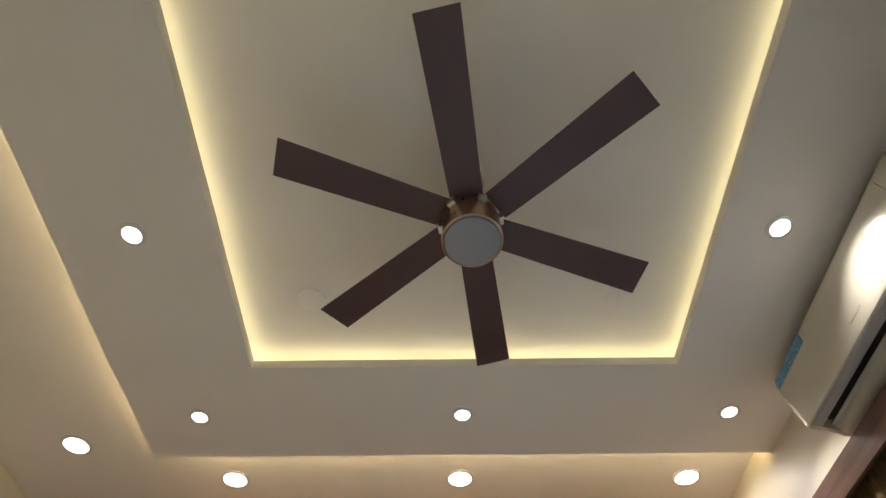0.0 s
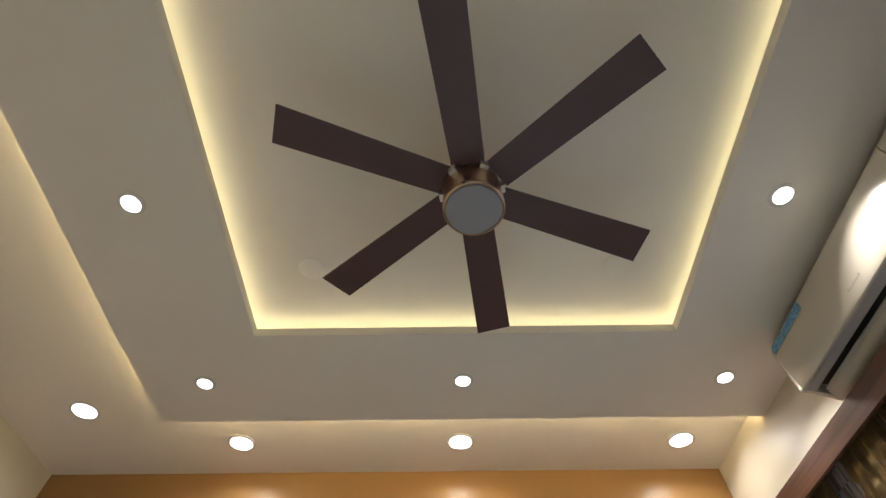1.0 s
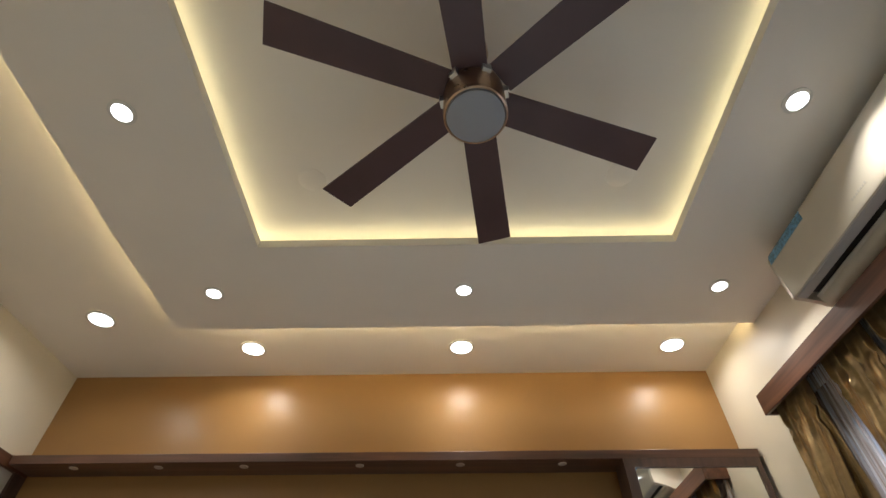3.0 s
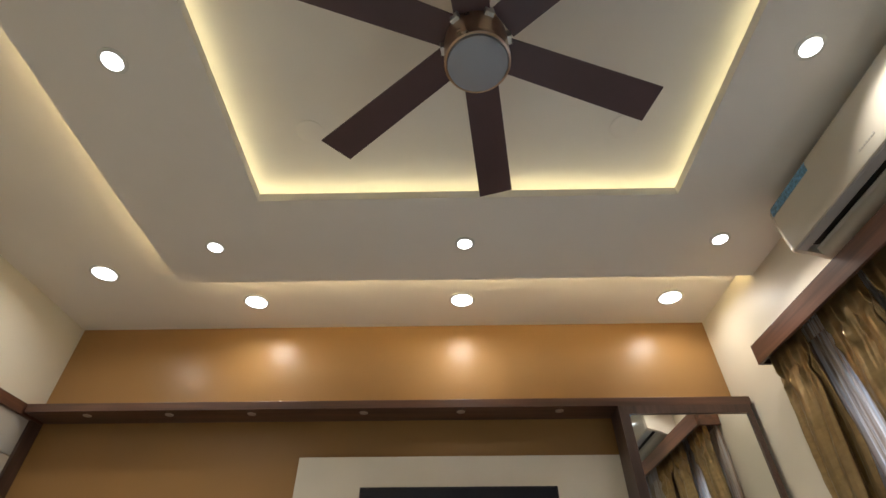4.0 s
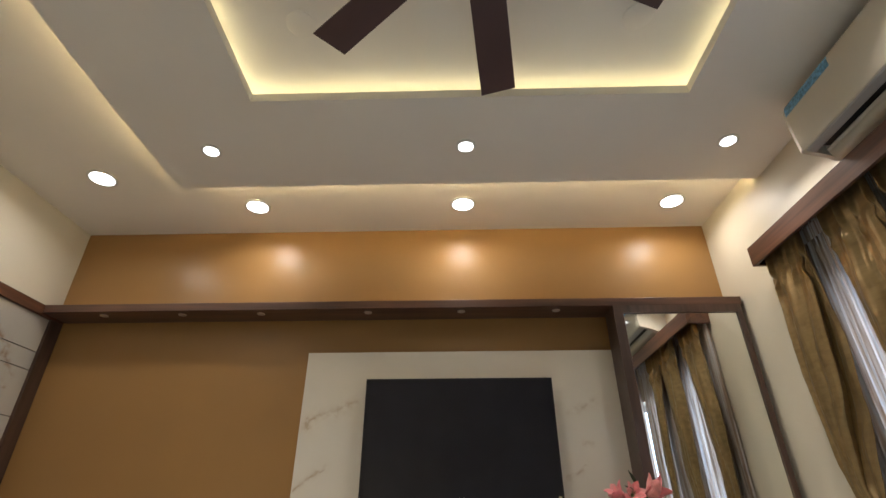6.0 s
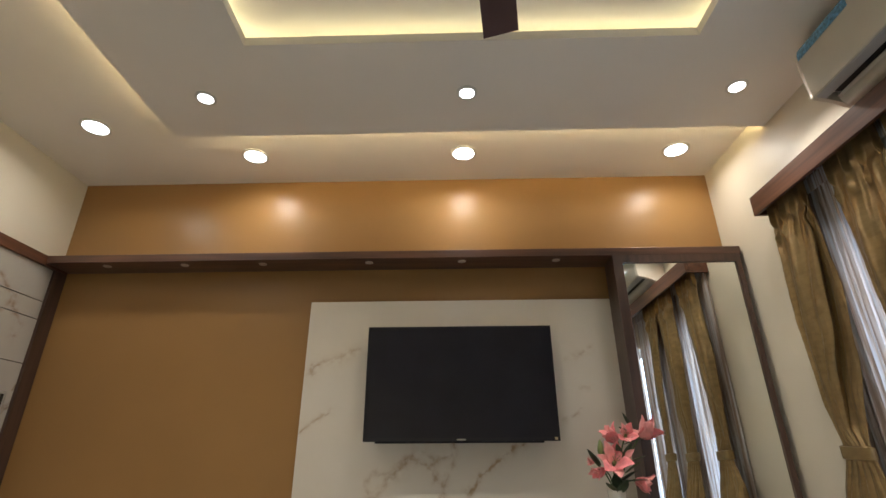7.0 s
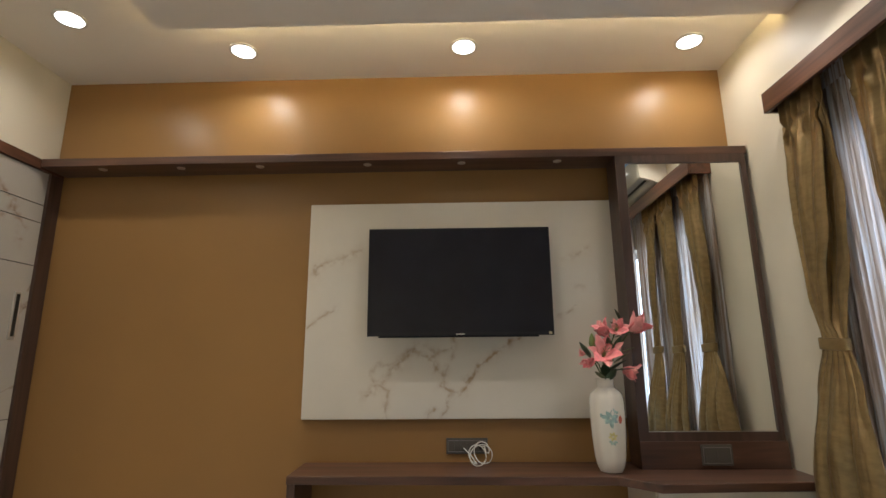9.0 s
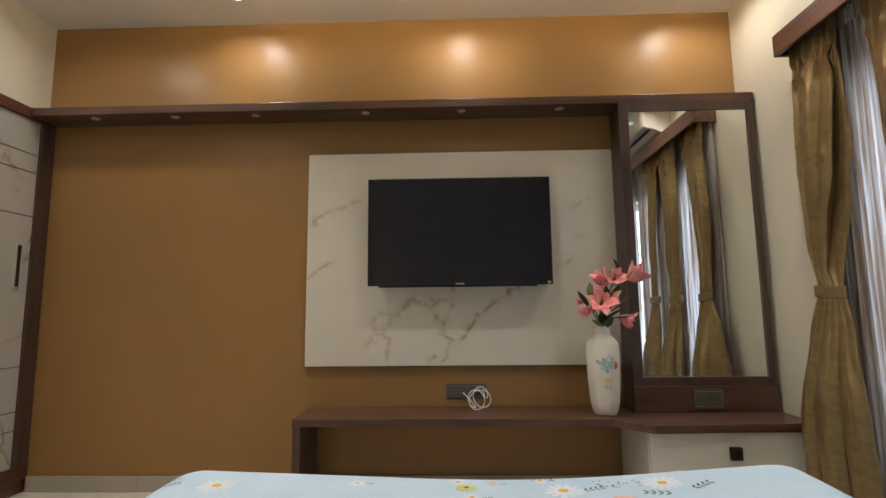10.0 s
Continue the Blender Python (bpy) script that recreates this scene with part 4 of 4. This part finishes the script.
def petal_pts(a, r0, r1, w, n=5):
    pts = []
    for s in (1, -1):
        rng = range(n + 1) if s == 1 else range(n - 1, 0, -1)
        for k in rng:
            t = k / n
            r, q = r0 + (r1 - r0) * t, s * w * math.sin(math.pi * min(1, t * 0.92 + 0.04))
            pts.append((r * math.cos(a) - q * math.sin(a), r * math.sin(a) + q * math.cos(a)))
    return pts


def daisy(cx, cy, r, rnd, petals=None, eye=None):
    bm = bmesh.new()
    n = rnd.choice((11, 12, 13))
    turn, pts = rnd.uniform(0, 1), []
    for k in range(n):
        q = rnd.uniform(0.88, 1.05)
        for t, f in ((-0.5, 0.45), (-0.32, 0.85), (0.0, 1.0), (0.32, 0.85)):
            a = turn + 2 * math.pi * (k + t) / n
            pts.append((r * f * (q if f > 0.5 else 1) * math.cos(a), r * f * (q if f > 0.5 else 1) * math.sin(a)))
    mid = bm.verts.new((cx, cy, bed_top(cx, cy) + 0.0014))
    ring = [bm.verts.new((cx + x, cy + y, bed_top(cx + x, cy + y) + 0.0014)) for x, y in pts]
    for a, b in zip(ring, ring[1:] + ring[:1]):
        bm.faces.new((mid, a, b))
    d = part("printed_daisy", bm, petals or PETAL_W, cover)
    bm = bmesh.new()
    flat_shape(bm, cx, cy, [(r * 0.24 * math.cos(k * 0.524), r * 0.22 * math.sin(k * 0.524)) for k in range(12)], 0.0024)
    part("printed_centre", bm, eye or PETAL_Y, d, "small round centre")


def sprig(cx, cy, r, a, rnd, slot_mat):
    bm = bmesh.new()
    for k in range(4):
        x, y = r * 0.5 * k * math.cos(a), r * 0.5 * k * math.sin(a)
        for s in (-1, 1):
            flat_shape(bm, cx + x, cy + y, petal_pts(a + s * 0.75, 0.0, r * 0.55, r * 0.11), 0.0012)
    part("printed_sprig", bm, slot_mat, cover)


rnd = random.Random(11)
for cx, cy, r in ((-0.628, -1.39, 0.050), (-0.282, -1.339, 0.025), (0.014, -1.413, 0.027), (0.247, -1.361, 0.055), (0.503, -1.339, 0.050), (0.573, -1.262, 0.020), (-0.02, -1.30, 0.030), (0.20, -1.29, 0.022)):
    daisy(cx, cy, r, rnd)
daisy(0.002, -1.341, 0.032, rnd, PRINT_PALE, PRINT_G)
daisy(0.073, -1.310, 0.018, rnd, PRINT_P)
daisy(0.378, -1.430, 0.036, rnd, PRINT_P)
for cx, cy, r, a in ((-0.262, -1.335, 0.012, 0.2), (0.300, -1.360, 0.030, 0.3), (0.180, -1.285, 0.030, 0.1), (0.565, -1.380, 0.034, 0.5), (0.50, -1.402, 0.034, 2.9), (-0.79, -1.345, 0.022, 0.4), (-0.77, -1.38, 0.022, 0.2), (0.040, -1.417, 0.014, 0.3), (0.60, -1.258, 0.012, 0.4), (0.090, -1.31, 0.010, 0.2)):
    sprig(cx, cy, r, a, rnd, PRINT_G)
bm = bmesh.new()
for k in range(26):
    flat_shape(bm, 0.394 + rnd.uniform(-0.06, 0.06), -1.328 + rnd.uniform(-0.022, 0.022), petal_pts(rnd.uniform(0, 3), 0, 0.009, 0.0022))
tagged(part("printed_dots", bm, PRINT_G, cover), "", "", "", "stuff")
for k in range(36):
    cx, cy = rnd.uniform(BX0 + 0.12, BX1 - 0.12), rnd.uniform(-3.3, -1.50)
    (daisy(cx, cy, rnd.uniform(0.02, 0.055), rnd) if k % 2 else sprig(cx, cy, rnd.uniform(0.018, 0.035), rnd.uniform(0, 6.3), rnd, (PRINT_G, PRINT_P, PRINT_PALE)[k % 3]))

# ---------------------------------------------------------------- vase with lilies
VX, VY = 0.692, -0.216
vase = thing("vase", (VX, VY, DZ), "tall white ceramic vase with painted flowers on the desk", "vase")
VP = [(0.042, 0.002), (0.051, 0.004), (0.062, 0.025), (0.071, 0.07), (0.078, 0.16), (0.081, 0.27), (0.079, 0.325), (0.072, 0.350), (0.055, 0.366), (0.042, 0.376), (0.039, 0.390), (0.040, 0.412), (0.044, 0.420), (0.040, 0.420), (0.035, 0.405), (0.034, 0.38), (0.03, 0.35)]
part("body", lathe(VP, (VX, VY, DZ), 64, 8, 0.022), CERAMIC, vase, smooth=True)


def vase_paint(name, dx, z, shapes, material):
    """Painted petals wrapped on the vase's front."""
    bm = bmesh.new()
    for a, r0, r1, w in shapes:
        vs = []
        for px_, pz_ in petal_pts(a, r0, r1, w):
            t = -math.pi / 2 + (dx + px_) / 0.08
            vs.append(bm.verts.new((VX + 0.0825 * math.cos(t), VY + 0.0825 * math.sin(t), DZ + z + pz_)))
        bm.faces.new(vs)
    part(name, bm, material, vase)


vase_paint("painted_flower", -0.010, 0.245, [(0.3 + 2 * math.pi * k / 7, 0.003, 0.036 + 0.010 * (k % 2), 0.010) for k in range(7)], PAINT_TEAL)
vase_paint("painted_leaf", 0.012, 0.266, [(0.4, 0.0, 0.016, 0.006), (1.4, 0.0, 0.013, 0.005)], PAINT_TEAL)
vase_paint("painted_leaf", -0.044, 0.255, [(2.6, 0.0, 0.016, 0.006), (3.6, 0.0, 0.014, 0.005)], PAINT_TEAL)
vase_paint("painted_flower", -0.006, 0.165, [(0.2 + 2 * math.pi * k / 6, 0.002, 0.021, 0.006) for k in range(6)], PAINT_YELLOW)
vase_paint("painted_leaf", -0.006, 0.145, [(-0.3 - 0.9 * k, 0.004, 0.020, 0.005) for k in range(4)], PAINT_TEAL)
vase_paint("painted_bud", 0.034, 0.230, [(1.5, -0.012, 0.028, 0.010)], PAINT_RED)

lilies = thing("lily_bunch", (VX, VY, DZ + 0.36), "pink artificial lilies with dark green leaves in the vase", "flowers")


def add_petal(bm, at, d, side, length, width, curl, n=7, m=4):
    """A curved, pointed petal or leaf from at along d, bending towards up x side."""
    d, side = Vector(d).normalized(), Vector(side).normalized()
    up = d.cross(side).normalized()
    side = up.cross(d)
    rows = []
    for k in range(n + 1):
        t = k / n
        c = Vector(at) + d * (length * t * (1 - 0.15 * curl * t)) + up * (length * curl * t * t)
        w = width * (math.sin(math.pi * (0.08 + 0.92 * t)) ** 0.8) * (1 - 0.25 * t)
        rows.append([bm.verts.new(c + side * (w * (i / m - 0.5) * 2) + up * (0.25 * w * abs(i / m - 0.5) * 2)) for i in range(m + 1)])
    for a, b in zip(rows, rows[1:]):
        for i in range(m):
            bm.faces.new((a[i], a[i + 1], b[i + 1], b[i]))
    return bm


def any_side(d):
    s = Vector(d).cross(Vector((0.2, 0.1, 1)))
    return s if s.length > 1e-3 else Vector((1, 0, 0))


def lily(at, d, size, seed, spread=(0.35, 0.9), petals=7):
    """A trumpet of broad petals that open and curl back at their tips."""
    r = random.Random(seed)
    d = Vector(d).normalized()
    s = any_side(d).normalized()
    u = d.cross(s)
    fl = part("lily", add_tube(bmesh.new(), [Vector(at) - d * 0.012, Vector(at), Vector(at) + d * size * 0.22], lambda t: 0.004 + 0.005 * t, 8), BUD, lilies, "pink lily blossom", True)
    for k in range(petals):
        a = 2 * math.pi * k / petals + r.uniform(-0.2, 0.2)
        o = math.cos(a) * s + math.sin(a) * u
        e = (d * 0.95 + o * r.uniform(*spread)).normalized()
        t = o.cross(d)
        bm = add_petal(bmesh.new(), Vector(at) + o * 0.004, e, -t, size * r.uniform(0.85, 1.1), size * r.uniform(0.34, 0.44) * (1 if k % 2 else 0.75), -r.uniform(0.02, 0.28), 9, 6)
        for v in bm.verts:
            v.co += o * 0.011 * noise.noise(v.co * 45 + Vector((seed, k, 0)))
        part("petal", bm, LILY if k % 2 else LILY_PALE, fl, smooth=True).modifiers.new("thickness", "SOLIDIFY").thickness = 0.0012
    for k in range(5):
        a = 2 * math.pi * k / 5
        o = math.cos(a) * s + math.sin(a) * u
        part("stamen", add_tube(bmesh.new(), [Vector(at), Vector(at) + d * size * 0.4 + o * size * 0.06, Vector(at) + d * size * 0.62 + o * size * 0.16], 0.0012, 5), BUD, fl)


NECK = Vector((VX, VY, DZ + 0.40))
HEADS = (((0.716, -0.235, 1.050), (-0.70, -0.25, 0.65), 0.088, (0.15, 0.45)), ((0.757, -0.225, 1.070), (0.05, -0.75, 0.35), 0.066, (0.5, 1.0)),
         ((0.822, -0.235, 1.070), (0.75, -0.25, 0.50), 0.112, (0.25, 0.85)), ((0.680, -0.255, 0.950), (0.05, -0.70, 0.45), 0.105, (0.55, 1.25)),
         ((0.640, -0.250, 0.935), (-0.85, -0.35, -0.30), 0.072, (0.10, 0.40)), ((0.772, -0.245, 0.888), (0.85, -0.25, -0.25), 0.082, (0.20, 0.60)),
         ((0.605, -0.225, 0.965), (-0.80, -0.2, 0.10), 0.036, (0.10, 0.35)))
for k, (at, d, size, spread) in enumerate(HEADS):
    lily(at, d, size, k + 3, spread)
    mid = NECK.lerp(Vector(at), 0.5) + Vector((0, 0.01, 0.03))
    part("stem", add_tube(bmesh.new(), [NECK - Vector((0, 0, 0.06)), NECK, mid, Vector(at)], 0.0032, 6), STEM, lilies, smooth=True)
part("bud", lathe([(0.003, 0), (0.012, 0.02), (0.017, 0.042), (0.012, 0.070), (0.002, 0.090)], (0.631, -0.262, 0.970), 14), BUD, lilies, "closed green lily bud", True)
# base, direction, length, width against length
LEAVES = (((0.622, -0.255, 0.950), (-0.42, -0.15, 0.85), 0.085, 0.30), ((0.724, -0.262, 0.965), (0.30, -0.25, 0.90), 0.090, 0.24), ((0.722, -0.250, 0.975), (-0.15, -0.3, 0.85), 0.075, 0.26), ((0.705, -0.250, 0.880), (0.92, -0.3, 0.32), 0.115, 0.13),
          ((0.770, -0.240, 0.970), (0.75, -0.2, 0.45), 0.062, 0.26), ((0.790, -0.230, 1.110), (-0.25, -0.1, 0.9), 0.072, 0.17), ((0.768, -0.235, 1.095), (-0.7, -0.3, 0.55), 0.045, 0.28), ((0.745, -0.240, 1.040), (0.80, -0.2, 0.40), 0.095, 0.14),
          ((0.686, -0.240, 0.845), (-0.50, -0.4, 0.55), 0.075, 0.30), ((0.690, -0.250, 0.840), (0.30, -0.5, 0.75), 0.080, 0.34), ((0.690, -0.240, 0.850), (-0.05, -0.4, 0.9), 0.085, 0.30), ((0.640, -0.245, 0.930), (-0.75, -0.3, 0.25), 0.055, 0.26),
          ((0.735, -0.230, 0.920), (0.65, -0.2, 0.65), 0.085, 0.24), ((0.700, -0.235, 1.030), (-0.8, -0.2, 0.35), 0.050, 0.22), ((0.700, -0.230, 0.880), (0.6, -0.3, 0.6), 0.10, 0.22))
for k, (at, d, size, wide) in enumerate(LEAVES):
    bm = add_petal(bmesh.new(), at, d, any_side(d), size * 1.1, size * wide, 0.22)
    part("leaf", bm, LEAF_PALE if k in (4, 8, 12) else LEAF, lilies, smooth=True).modifiers.new("thickness", "SOLIDIFY").thickness = 0.001

# ---------------------------------------------------------------- tiles
tile_data = None
for i in range(7):
    for j in range(7):
        x0, y0 = ROOM_W - 0.0 + 0.6 * i, -0.6 * (j + 1)
        x1, y1 = min(x0 + 0.597, ROOM_E), max(y0 + 0.597, ROOM_S)
        if x1 - x0 > 0.59 and y0 >= ROOM_S:
            if tile_data is None:
                first_tile = part("tile", box((0, 0, -0.006), (0.597, 0.597, 0.0), 0.001, 1), TILE, floor)
                first_tile.location = (x0, y0, 0)
                tile_data = first_tile.data
            else:
                t = new("tile", tile_data)
                t.parent, t.location = floor, (x0, y0, 0)
        else:
            part("tile", box((x0, max(y0, ROOM_S), -0.006), (x1, y0 + 0.597, 0.0)), TILE, floor)
skirting = setting("baseboard", box((WX + 0.001, -0.010, 0.0), (0.82, -0.0005, 0.078)), GROUT, "cream tile skirting along the wall")
for i in range(6):
    x0 = WX + 0.003 + 0.6 * i
    part("skirting_tile", box((x0, -0.013, 0.001), (min(x0 + 0.597, 0.82), -0.0095, 0.082), 0.001, 1), SKIRT, skirting)
